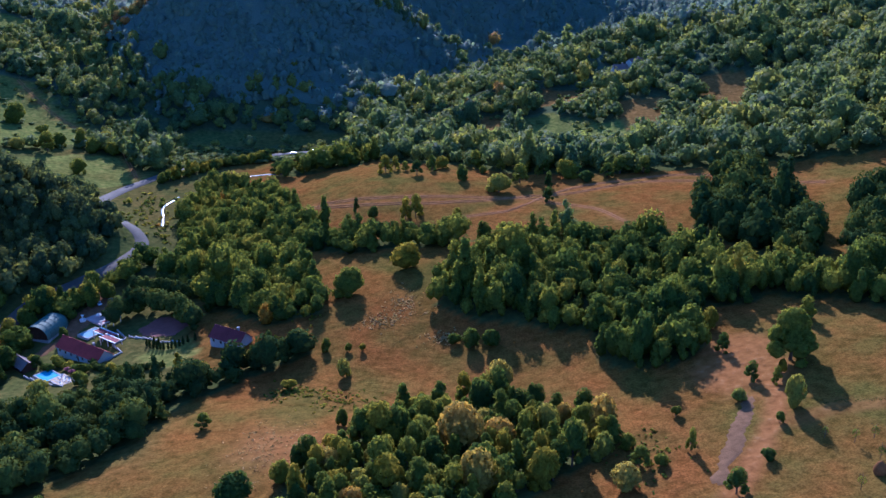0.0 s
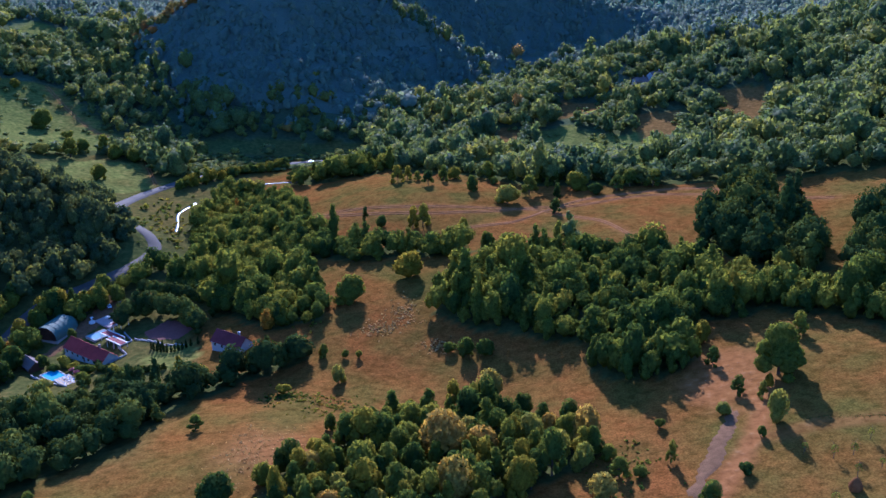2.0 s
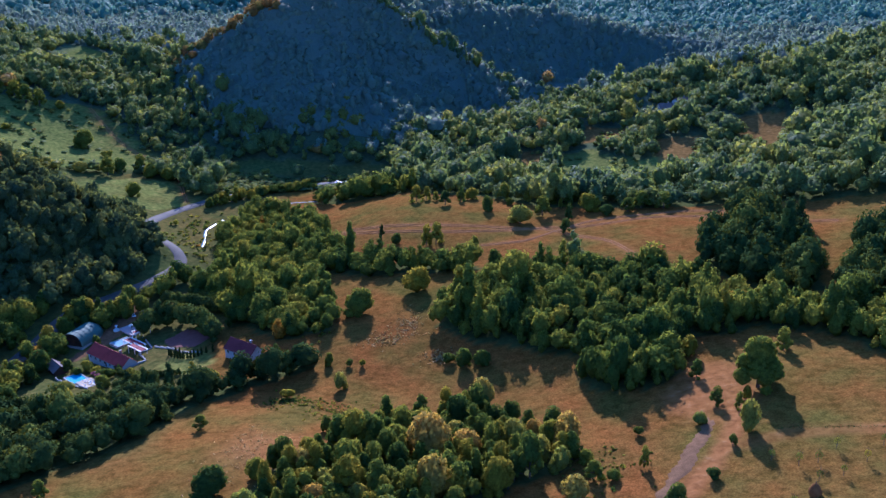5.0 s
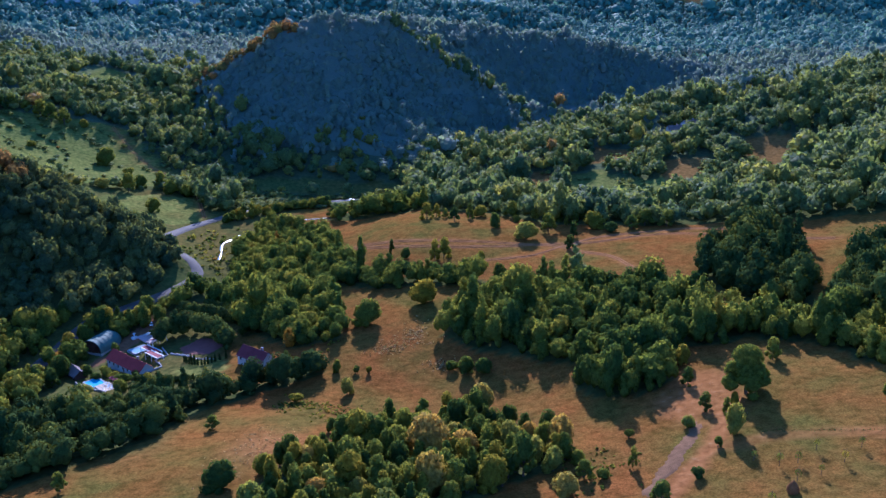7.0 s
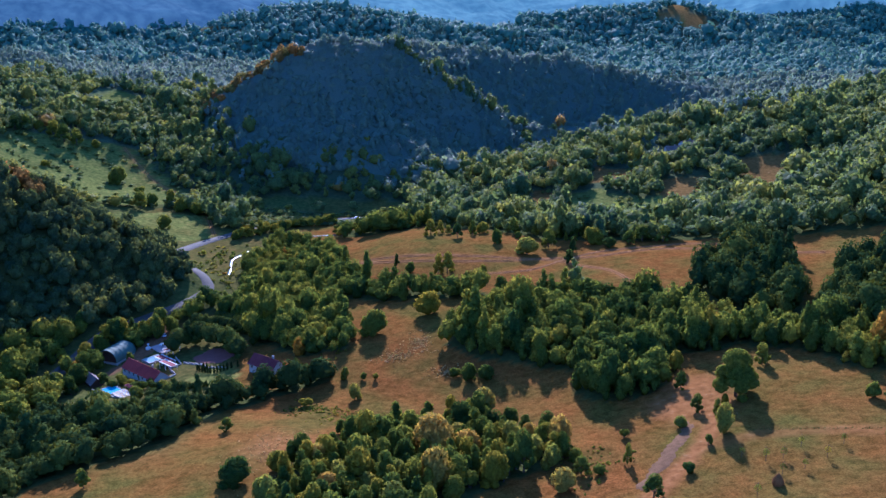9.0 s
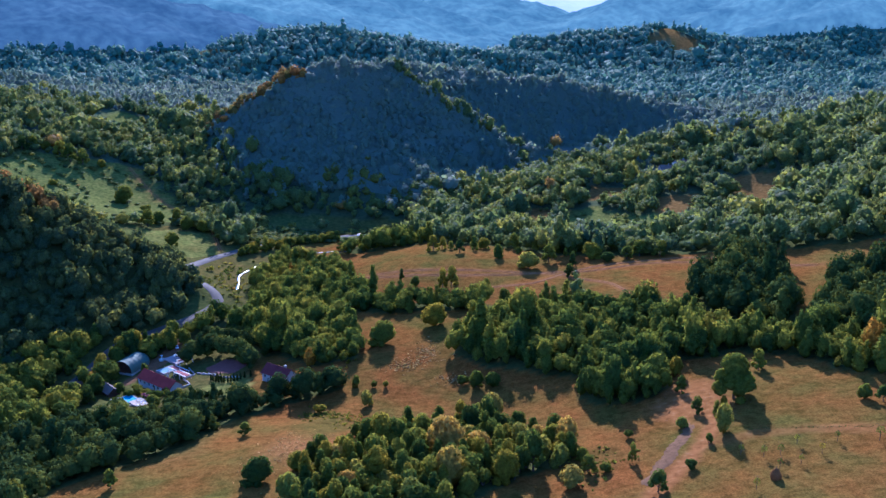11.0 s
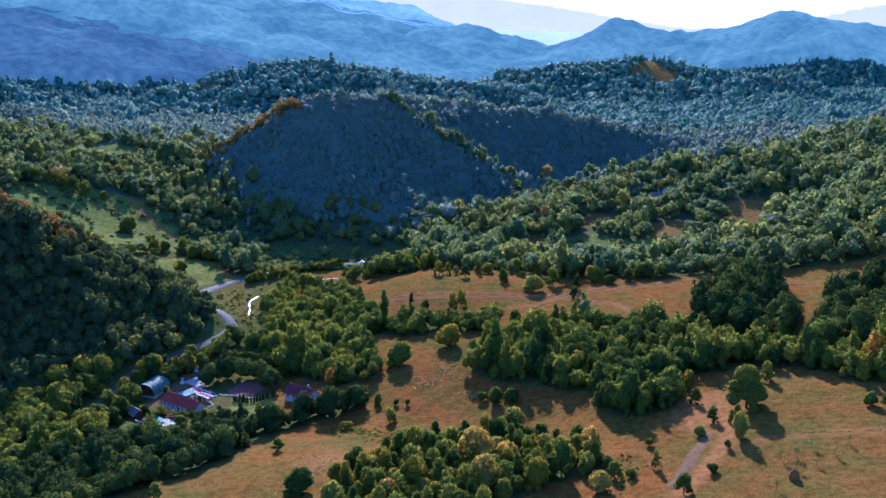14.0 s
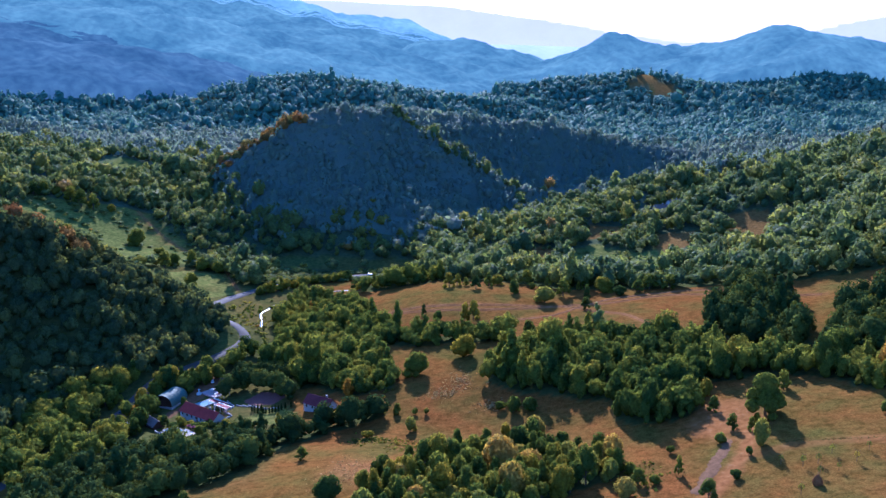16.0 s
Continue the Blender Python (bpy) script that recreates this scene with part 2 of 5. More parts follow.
def ridge_height(fall, crest, x, y):
    """A long hill: its crest, and sides that fall evenly away from it."""
    best = np.full(np.shape(x), -1e3)
    for (ax, ay, az), (bx, by, bz) in zip(crest, crest[1:]):
        k = np.clip(((x - ax) * (bx - ax) + (y - ay) * (by - ay)) / ((bx - ax) ** 2 + (by - ay) ** 2), 0, 1)
        d = np.hypot(x - ax - k * (bx - ax), y - ay - k * (by - ay))
        best = np.maximum(best, az + (bz - az) * k - fall * (np.sqrt(d * d + 100) - 10))
    return best


def land(x, y):
    """Height of the bare ground at x, y (numbers or arrays)."""
    x, y = np.asarray(x, float), np.asarray(y, float)
    z = np.full(np.broadcast(x, y).shape, BASE)
    for hx, hy, reach, up in NEAR_HILLS + VALLEY_HILLS + MOUNTAIN_HILLS:
        z = z + up * np.exp(-((x - hx) ** 2 + (y - hy) ** 2) / (2.0 * reach * reach))
    away = smooth(500, 1500, np.hypot(x, y))
    z = z - 30 * smooth(1500, 2500, y)
    z = z + wobble(x, y, 190, 3) * 10 * away
    gullies = (wobble(x, y, 75, 1) + 0.5 * wobble(x, y, 33, 4)) * away
    for fall, crest in RIDGES.values():
        r = ridge_height(fall, crest, x, y)
        r = r + gullies * 9 * smooth(0, 60, np.max([p[2] for p in crest]) - r)
        hi, lo = np.maximum(z, r), np.minimum(z, r)
        z = hi + 4 * np.log1p(np.exp((lo - hi) / 4))
    return z + wobble(x, y, 60, 1) * 0.7 + wobble(x, y, 17, 2) * 0.25



# ---- ground ----
WOODS = {
    "grove": [(-47, 236), (-42, 252), (-29, 260), (-18, 284), (-5, 288), (12, 303), (21, 308), (31, 287), (38, 276), (50, 275), (52, 254), (43, 241), (31, 235), (24, 219), (17, 205), (10, 190), (-46, 200)],
    "middle": [(-5, 370), (0, 384), (10, 401), (24, 419), (38, 429), (55, 430), (80, 410), (96, 414), (111, 390), (126, 376), (144, 352), (158, 345), (260, 340), (250, 262), (172, 291), (154, 309), (138, 328), (126, 337), (99, 333), (93, 318), (89, 300), (74, 295), (60, 306), (55, 331), (38, 334), (18, 350)],
    "dome": [(117, 417), (126, 454), (143, 487), (158, 485), (169, 466), (169, 421), (161, 369), (143, 372), (126, 395)],
    "dome_side": [(160, 356), (180, 404), (196, 428), (300, 430), (290, 330), (175, 335)],
    "between": [(-134, 469), (-153, 525), (-153, 580), (-143, 595), (-103, 576), (-90, 536), (-72, 490), (-54, 468), (-19, 452), (-6, 446), (20, 438), (10, 428), (-16, 435), (-54, 444), (-68, 454), (-112, 463)],
    "clump": [(-111, 410), (-113, 441), (-103, 451), (-79, 445), (-61, 427), (-52, 389), (-54, 375), (-72, 368), (-90, 384)],
    "hedge": [(-186, 298), (-160, 306), (-142, 314), (-131, 334), (-112, 335), (-100, 328), (-85, 327), (-73, 335), (-65, 346), (-57, 347), (-56, 341), (-66, 330), (-87, 311), (-95, 296), (-102, 276), (-115, 257), (-128, 241), (-137, 225), (-150, 180), (-200, 180)],
    "lane": [(-205, 270), (-203, 305), (-206, 330), (-201, 350), (-192, 362), (-184, 356), (-178, 346), (-183, 322), (-186, 298), (-196, 262)],
    "bank": [(-262, 250), (-216, 272), (-209, 318), (-206, 352), (-202, 378), (-200, 398), (-198, 416), (-215, 405), (-235, 370), (-255, 330)],
    "road_row": [(-112, 612), (-106, 634), (-84, 650), (-58, 656), (-40, 628), (-58, 612), (-84, 606)],
    "orchard": [(-144, 448), (-134, 438), (-118, 432), (-104, 446), (-110, 464), (-134, 470), (-142, 466)],
    "farm_trees": [(-198, 372), (-190, 392), (-180, 386), (-184, 372), (-190, 362)],
    "verge_side": [(-165, 436), (-160, 450), (-153, 466), (-146, 464), (-146, 446), (-156, 434)],
    "behind_barn": [(-186, 408), (-176, 424), (-166, 426), (-164, 410), (-172, 406)],
    "verge": [(-188, 404), (-180, 421), (-174, 431), (-165, 434), (-168, 420), (-180, 402)],
    "left_hill": [(-205, 540), (-190, 515), (-172, 480), (-173, 447), (-190, 427), (-206, 408), (-222, 391), (-240, 350), (-250, 300), (-260, 200), (-700, 150), (-700, 560), (-420, 560), (-330, 545), (-250, 535)],
}
CLEARINGS = {
    "patch_a": [(76, 800), (113, 790), (112, 745), (76, 752)],
    "patch_b": [(130, 730), (165, 722), (158, 690), (150, 656), (126, 660)],
    "patch_c": [(195, 745), (229, 733), (224, 704), (214, 672), (190, 690)],
    "patch_d": [(26, 740), (49, 734), (46, 700), (26, 690)],
    "mound": [(62, 728), (84, 735), (104, 700), (133, 680), (128, 640), (90, 640), (60, 690)],
    "terraces": [(-430, 690), (-425, 750), (-405, 761), (-366, 785), (-335, 788), (-272, 727), (-252, 700), (-262, 660), (-280, 640), (-323, 620), (-400, 600)],
    "meadow": [(-275, 596), (-262, 625), (-224, 652), (-195, 606), (-210, 575), (-236, 566)],
    "scrub": [(-186, 622), (-190, 676), (-178, 690), (-165, 690), (-138, 693), (-108, 700), (-75, 695), (-70, 660), (-130, 650), (-160, 638)],
    "foot": [(-205, 705), (-174, 692), (-141, 696), (-106, 703), (-77, 698), (-61, 713), (-75, 722), (-131, 728), (-185, 722)],
    "hamlet": [(118, 802), (142, 838), (176, 842), (170, 815), (150, 800), (128, 788)],
    "hill_glade": [(-440, 930), (-425, 960), (-380, 930), (-400, 880), (-430, 890)],
    "far_field": [(-735, 1440), (-655, 1400), (-640, 1350), (-730, 1380)],
    "far_field_2": [(-640, 1630), (-480, 1430), (-470, 1390), (-560, 1480)],
    "bare_top": [(212, 1700), (228, 1745), (258, 1790), (285, 1745), (318, 1685), (300, 1650), (270, 1660), (250, 1690)],
}
ROAD = [(-222, 240), (-213, 275), (-207, 300), (-206.5, 324), (-203, 352), (-198, 379), (-195, 401), (-190, 416), (-178, 433), (-169, 449), (-163, 463), (-160, 475), (-161, 486), (-167, 495), (-176, 502), (-190, 515), (-200, 542), (-198, 575), (-189, 603), (-178, 623), (-155, 650), (-119, 678), (-82, 680), (-50, 672), (-10, 690)]
STREAM = [(-158, 515), (-161, 528), (-166, 545), (-166.5, 553), (-165, 563), (-163.5, 574)]
STREAM_BEND = [(-155, 600), (-147, 610), (-135, 613.5), (-127, 618.5), (-106, 618)]
TRACKS = [
    [(-95, 527), (-85, 524), (-44, 503), (-7, 495), (23, 496), (44, 499), (66, 497), (84, 501), (107, 505), (137, 494), (190, 462)],
    [(-70, 520), (-30, 508), (5, 503), (44, 496), (58, 483), (76, 467), (88, 440)],
    [(10, 473), (34, 477), (50, 492), (70, 506), (92, 511), (124, 513), (150, 500)],
    [(-345, 786), (-309, 744), (-281, 717), (-260, 703)],
    [(-224, 660), (-211, 631), (-198, 603)],
    [(104, 276), (103, 262), (97, 248), (91, 238), (84, 228), (74, 212)],
    [(101, 247), (117, 250), (131, 249), (150, 247), (185, 243)],
]
# Bright strip of lawn: its sunlight is put into the lush grass colour.
LIT_LAWN = [(-127, 358), (-120, 372), (-108, 372), (-100, 356), (-104, 344), (-114, 345)]
STONY = [(93, 269), (96.5, 265), (91.5, 252), (85.5, 239), (77, 223), (73.5, 225), (81, 241), (88, 256)]


def inside(shape, x, y):
    """Which of the places x, y lie in the outline."""
    hit = np.zeros(np.shape(x), bool)
    for (ax, ay), (bx, by) in zip(shape, shape[1:] + shape[:1]):
        if ay != by:
            hit ^= ((ay > y) != (by > y)) & (x < (bx - ax) * (y - ay) / (by - ay) + ax)
    return hit


def ragged(x, y):
    """Places shifted a little, so that outlines run uneven."""
    return x + wobble(x, y, 14, 5) * 4, y + wobble(x, y, 14, 6) * 4


def away_from(line, x, y):
    """Distance from a line of places."""
    best = np.full(np.shape(x), 1e9)
    for (ax, ay), (bx, by) in zip(line, line[1:]):
        k = np.clip(((x - ax) * (bx - ax) + (y - ay) * (by - ay)) / ((bx - ax) ** 2 + (by - ay) ** 2), 0, 1)
        best = np.minimum(best, np.hypot(x - ax - k * (bx - ax), y - ay - k * (by - ay)))
    return best


def beyond(x, y):
    """Where the closed woods of the valley's far end begin."""
    edge = np.interp(x, [-700, -420, -330, -250, -190, -120, -60, -30, 10, 45, 80, 140, 200, 260, 320], [560, 570, 590, 655, 612, 690, 650, 600, 575, 545, 535, 522, 500, 480, 430])
    return y > edge


def wooded(x, y):
    x, y = ragged(x, y)
    w = beyond(x, y)
    for shape in WOODS.values():
        w |= inside(shape, x, y)
    for shape in CLEARINGS.values():
        w &= ~inside(shape, x, y)
    return w & (away_from(ROAD, x, y) > np.where(y < 345, 4.6, 5.6)) & (away_from(STREAM + STREAM_BEND, x, y) > 5.5)


def spaced(stops):
    """Coordinates from stops of (value, step)."""
    out = []
    for (a, step), (b, _) in zip(stops, stops[1:]):
        out += list(np.linspace(a, b, max(1, round((b - a) / step)), endpoint=False))
    return np.array(out + [stops[-1][0]])


def sheet(name, xs, ys, height, mat, attributes):
    gx, gy = np.meshgrid(xs, ys)
    x, y = gx.ravel(), gy.ravel()
    verts = np.stack([x, y, height(x, y)], 1)
    w, h = len(xs), len(ys)
    i = (np.arange(h - 1)[:, None] * w + np.arange(w - 1)).ravel()
    faces = np.stack([i, i + 1, i + w + 1, i + w], 1)
    mesh = quick_mesh(name, verts, faces, mat, smooth_shade=True)
    for key, f in attributes.items():
        mesh.attributes.new(key, "FLOAT", "POINT").data.foreach_set("value", np.asarray(f(x, y), np.float32))
    return mesh


def quick_mesh(name, verts, faces, mat, smooth_shade=False, normals=None):
    mesh = bpy.data.meshes.new(name)
    k = faces.shape[1]
    mesh.vertices.add(len(verts))
    mesh.vertices.foreach_set("co", np.asarray(verts, np.float32).ravel())
    mesh.loops.add(faces.size)
    mesh.loops.foreach_set("vertex_index", faces.astype(np.int32).ravel())
    mesh.polygons.add(len(faces))
    mesh.polygons.foreach_set("loop_start", np.arange(0, faces.size, k, dtype=np.int32))
    if smooth_shade:
        mesh.polygons.foreach_set("use_smooth", np.ones(len(faces), bool))
    mesh.update(calc_edges=True)
    mesh.materials.append(mat)
    if normals is not None:
        mesh.polygons.foreach_set("use_smooth", np.ones(len(faces), bool))
        mesh.attributes.new("custom_normal", "FLOAT_VECTOR", "POINT").data.foreach_set("vector", np.asarray(normals, np.float32).ravel())
    return mesh


def is_green(x, y):
    x, y = ragged(x, y)
    g = 0.75 * smooth(-92, -112, x + 0.12 * (y - 350)) * smooth(220, 300, y)
    g = np.maximum(g, 0.9 * beyond(x, y))
    return np.clip(g + 0.16 * wobble(x, y, 40, 8) - 0.06, 0, 1)


def is_bare(x, y):
    b = 0 * x
    for line in TRACKS:
        b = np.maximum(b, (0.95 if line is TRACKS[5] else 0.5) * smooth(5, 1.5, away_from(line, x, y) + wobble(x, y, 5, 9)))
    b = np.maximum(b, 0.8 * smooth(20, 10, np.hypot(x - 100, (y - 286) * 0.75) + 4 * wobble(x, y, 6, 9)))
    b = np.maximum(b, 0.5 * smooth(22, 6, np.hypot(x + 52, y - 258) + 5 * wobble(x, y, 9, 9)))
    for key in ("patch_a", "patch_b", "patch_c", "patch_d", "bare_top", "far_field", "far_field_2"):
        b = np.maximum(b, 0.5 * inside(CLEARINGS[key], x, y))
    return b


XS = spaced([(-2600, 120), (-900, 30), (-420, 8), (-260, 3), (240, 8), (420, 30), (1000, 120), (2600, 120)])
YS = spaced([(-700, 80), (100, 10), (190, 3), (640, 6), (960, 14), (1600, 40), (2800, 90), (4800, 90)])
ground = new("ground", sheet("ground", XS, YS, lambda x, y: land(x, y) - 40 * smooth(2340, 2480, y), pasture, {"green": is_green, "bare": is_bare, "wood": lambda x, y: wooded(x, y) * 1.0, "lush": lambda x, y: (0.55 + 0.3 * wobble(x, y, 9, 27)) * np.any([inside(CLEARINGS[k], *ragged(x, y)) for k in ("terraces", "meadow", "mound", "hill_glade")] + [inside(LIT_LAWN, x, y)], axis=0), "far_haze": lambda x, y: smooth(620, 900, y)}))
tagged(ground, "dry tan hillside pasture running down to a green wooded valley", "ground", kind="structure")


def catmull(line, step):
    """A smooth run of places through the line's corners."""
    p = [Vector(q) for q in line]
    p = [2 * p[0] - p[1]] + p + [2 * p[-1] - p[-2]]
    out = []
    for a, b, c, d in zip(p, p[1:], p[2:], p[3:]):
        n = max(2, int((c - b).length / step))
        for i in range(n):
            t = i / n
            out.append(0.5 * (2 * b + (c - a) * t + (2 * a - 5 * b + 4 * c - d) * t * t + (3 * b - a - 3 * c + d) * t ** 3))
    return out + [p[-2]]


def ribbon(name, line, offsets, lift, mat, step=3.0):
    """A strip laid over the ground along a line; offsets: places across it, to the left and right; the edges go down into the ground."""
    run = np.array(catmull(line, step))
    d = np.gradient(run, axis=0)
    d /= np.linalg.norm(d, axis=1)[:, None]
    off = np.array(offsets)
    x = run[:, :1] + d[:, 1:] * off
    y = run[:, 1:] - d[:, :1] * off
    g = land(x, y)
    z = np.maximum(g, land(run[:, :1], run[:, 1:])) + lift
    z[:, [0, -1]] = g[:, [0, -1]] - 0.5
    verts, faces = np.stack([x, y, z], 2).reshape(-1, 3), []
    w = len(offsets)
    for i in range(len(run) - 1):
        for k in range(w - 1):
            faces.append((i * w + k, i * w + k + 1, (i + 1) * w + k + 1, (i + 1) * w + k))
    return quick_mesh(name, verts, np.array(faces)[:, ::-1], mat, True)


road = tagged(new("road", ribbon("road", ROAD, (-3.9, -3.0, 0, 3.0, 3.9), 0.35, asphalt)), "grey two-lane asphalt road winding along the valley floor", "road", kind="structure")

water = plain("stream_water", (0.05, 0.06, 0.06), 0.26, 0.9, 0.3, 0.9, gloss=0.5)
for line in (STREAM, STREAM_BEND):
    tagged(new("stream", ribbon("stream", line, (-1.3, -0.9, 0, 0.7, 1.1), 0.12, water, 2.0)), "shallow bright stream glinting beside the road", "stream", kind="structure")
for line in TRACKS[:5]:
    for side in (-1.1, 1.1):
        run = [tuple(q) for q in catmull(line, 8.0)]
        shifted = [(x + side * 0.4, y + side) for x, y in run]
        tagged(new("track", ribbon("track", shifted, (-0.55, -0.32, 0.32, 0.55), 0.14, earth, 2.0)), "worn earth wheel track across dry pasture", "track", kind="structure")


def patch(name, outline, mat, lift, cell=1.2):
    """A draped patch of another surface, with a ragged outline."""
    xs = np.arange(min(p[0] for p in outline) - 3, max(p[0] for p in outline) + 3, cell)
    ys = np.arange(min(p[1] for p in outline) - 3, max(p[1] for p in outline) + 3, cell)
    gx, gy = np.meshgrid(xs, ys)
    x, y = gx.ravel(), gy.ravel()
    ok = inside(outline, x + wobble(x, y, 5, 3) * 1.5, y + wobble(x, y, 5, 4) * 1.5)
    z = land(x, y) + np.where(ok, lift, -0.3)
    w = len(xs)
    i = (np.arange(len(ys) - 1)[:, None] * w + np.arange(w - 1)).ravel()
    faces = np.stack([i, i + 1, i + w + 1, i + w], 1)
    faces = faces[ok[faces].any(1)]
    used, back = np.unique(faces, return_inverse=True)
    return quick_mesh(name, np.stack([x, y, z], 1)[used], back.reshape(faces.shape), mat, True)


tagged(new("gravel_yard", patch("gravel_yard", STONY, gravel_stone, 0.2)), "grey stony gravel turning place on the pasture", "gravel", kind="structure")
tagged(new("clay_court", patch("clay_court", [(-136, 390), (-128, 402), (-112, 393), (-116, 378), (-127, 379)], plain("red_clay", (0.17, 0.075, 0.055), 0.95), 0.25)), "reddish clay sports court inside a hedge", "court", kind="structure")
tagged(new("drive", patch("drive", [(-177, 374), (-172, 372), (-165, 390), (-160, 400), (-152, 412), (-150, 424), (-166, 428), (-170, 412), (-171, 394)], gravel_stone, 0.22)), "pale gravel drive between the farm buildings", "drive", kind="structure")

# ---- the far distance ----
# Far hills: blue haze is put into the colour, which also glows.
def distant_haze_material(name, low, high, glow, clumps=0.0):
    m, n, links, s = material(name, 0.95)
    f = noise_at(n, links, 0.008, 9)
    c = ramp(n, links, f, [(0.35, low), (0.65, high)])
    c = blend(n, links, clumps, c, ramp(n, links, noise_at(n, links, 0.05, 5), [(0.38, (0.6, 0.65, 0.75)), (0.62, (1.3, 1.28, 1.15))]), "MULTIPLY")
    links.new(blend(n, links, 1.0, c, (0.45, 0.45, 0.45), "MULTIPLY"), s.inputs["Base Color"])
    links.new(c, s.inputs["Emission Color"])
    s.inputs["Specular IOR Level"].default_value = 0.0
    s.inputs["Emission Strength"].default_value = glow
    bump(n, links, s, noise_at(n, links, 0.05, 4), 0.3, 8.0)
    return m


FAR_EDGE = [-1200, -900, -700, -480, -400, -150, 50], [1250, 1420, 1560, 1700, 1880, 1880, 2340]   # where the last near woods end: x, y


def distance_sheet(start, end, low, high, glow, clumps, label, left_only=False):
    """A layer of far hills, standing a little proud of the ground."""
    relief = 0.3 if left_only else 0.7

    def height(x, y):
        first = np.interp(x, FAR_EDGE[0], FAR_EDGE[1]) if left_only else start + 240 * smooth(-350, -50, x) * (start < 2400)
        return land(x, y) + 4 * wobble(x, y, 18, 12) + relief * (26 - np.abs(wobble(x, y, 170, 14)) * 30 - 12 * np.abs(wobble(x, y, 70, 15))) + 9 - 60 * smooth(first + 30, first - 20, y) - 60 * smooth(end - 20, end + 30, y)
    mesh = sheet("backdrop", spaced([(-2600, 16), (2600, 16)]), spaced([(start - 30, 14), (end + 40, 14)]), height, distant_haze_material("hazed_hills", low, high, glow, clumps), {})
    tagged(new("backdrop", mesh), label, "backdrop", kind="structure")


distance_sheet(1240, 2170, (0.042, 0.062, 0.072), (0.062, 0.086, 0.092), 0.76, 0.5, "wooded ridge in the distance, hazed dark blue by its colour", True)
distance_sheet(2080, 3160, (0.059, 0.092, 0.090), (0.098, 0.138, 0.118), 0.82, 0.4, "wooded hills in the far distance, hazed blue by their colour")
distance_sheet(3040, 4760, (0.126, 0.172, 0.168), (0.174, 0.220, 0.200), 0.82, 0.3, "wooded hills in the far distance, hazed pale blue by their colour")


def far_ridge(crest, depth, mat, label):
    """A long far ridge: crest, front foot and back foot."""
    run = catmull([(x, z) for x, z in crest], 60)
    verts, faces = [], []
    for q in run:
        z = q.y + 3 * float(wobble(q.x, depth, 160, 21))
        verts += [(q.x, depth - 350, -80), (q.x, depth, z), (q.x, depth + 120, -80)]
    for i in range(len(run) - 1):
        faces += [(3 * i, 3 * i + 3, 3 * i + 4, 3 * i + 1), (3 * i + 1, 3 * i + 4, 3 * i + 5, 3 * i + 2)]
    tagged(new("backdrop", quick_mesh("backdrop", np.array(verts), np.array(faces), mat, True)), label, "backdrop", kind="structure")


# Both ridges glow in pale colours that stand in for horizon haze.
far_ridge([(-2600, 330), (-1500, 350), (-1050, 350), (-820, 345), (-560, 330), (-290, 315), (-20, 275), (240, 248), (510, 228), (780, 215), (1050, 222), (1320, 237), (1600, 258), (2000, 275), (2600, 260)], 4720, distant_haze_material("hazed_mountains", (0.72, 0.54, 0.50), (0.76, 0.57, 0.52), 0.46), "mountains on the horizon, hazed pale blue by their colour")
far_ridge([(-2600, 140), (-600, 150), (-100, 145), (200, 135), (520, 125), (900, 122), (1400, 125), (2600, 140)], 4300, distant_haze_material("hazed_plain", (0.30, 0.31, 0.31), (0.34, 0.34, 0.33), 0.6), "lowland beyond the hills, hazed pale blue by its colour")

# ---- trees ----
ICO = [(0, 0, 1)] + [(math.cos(radians(72 * i)) * 0.894, math.sin(radians(72 * i)) * 0.894, 0.447) for i in range(5)] + [(math.cos(radians(72 * i + 36)) * 0.894, math.sin(radians(72 * i + 36)) * 0.894, -0.447) for i in range(5)] + [(0, 0, -1)]
ICO_FACES = [(0, 1 + i, 1 + (i + 1) % 5) for i in range(5)] + [(1 + i, 6 + i, 1 + (i + 1) % 5) for i in range(5)] + [(1 + (i + 1) % 5, 6 + i, 6 + (i + 1) % 5) for i in range(5)] + [(11, 6 + (i + 1) % 5, 6 + i) for i in range(5)]


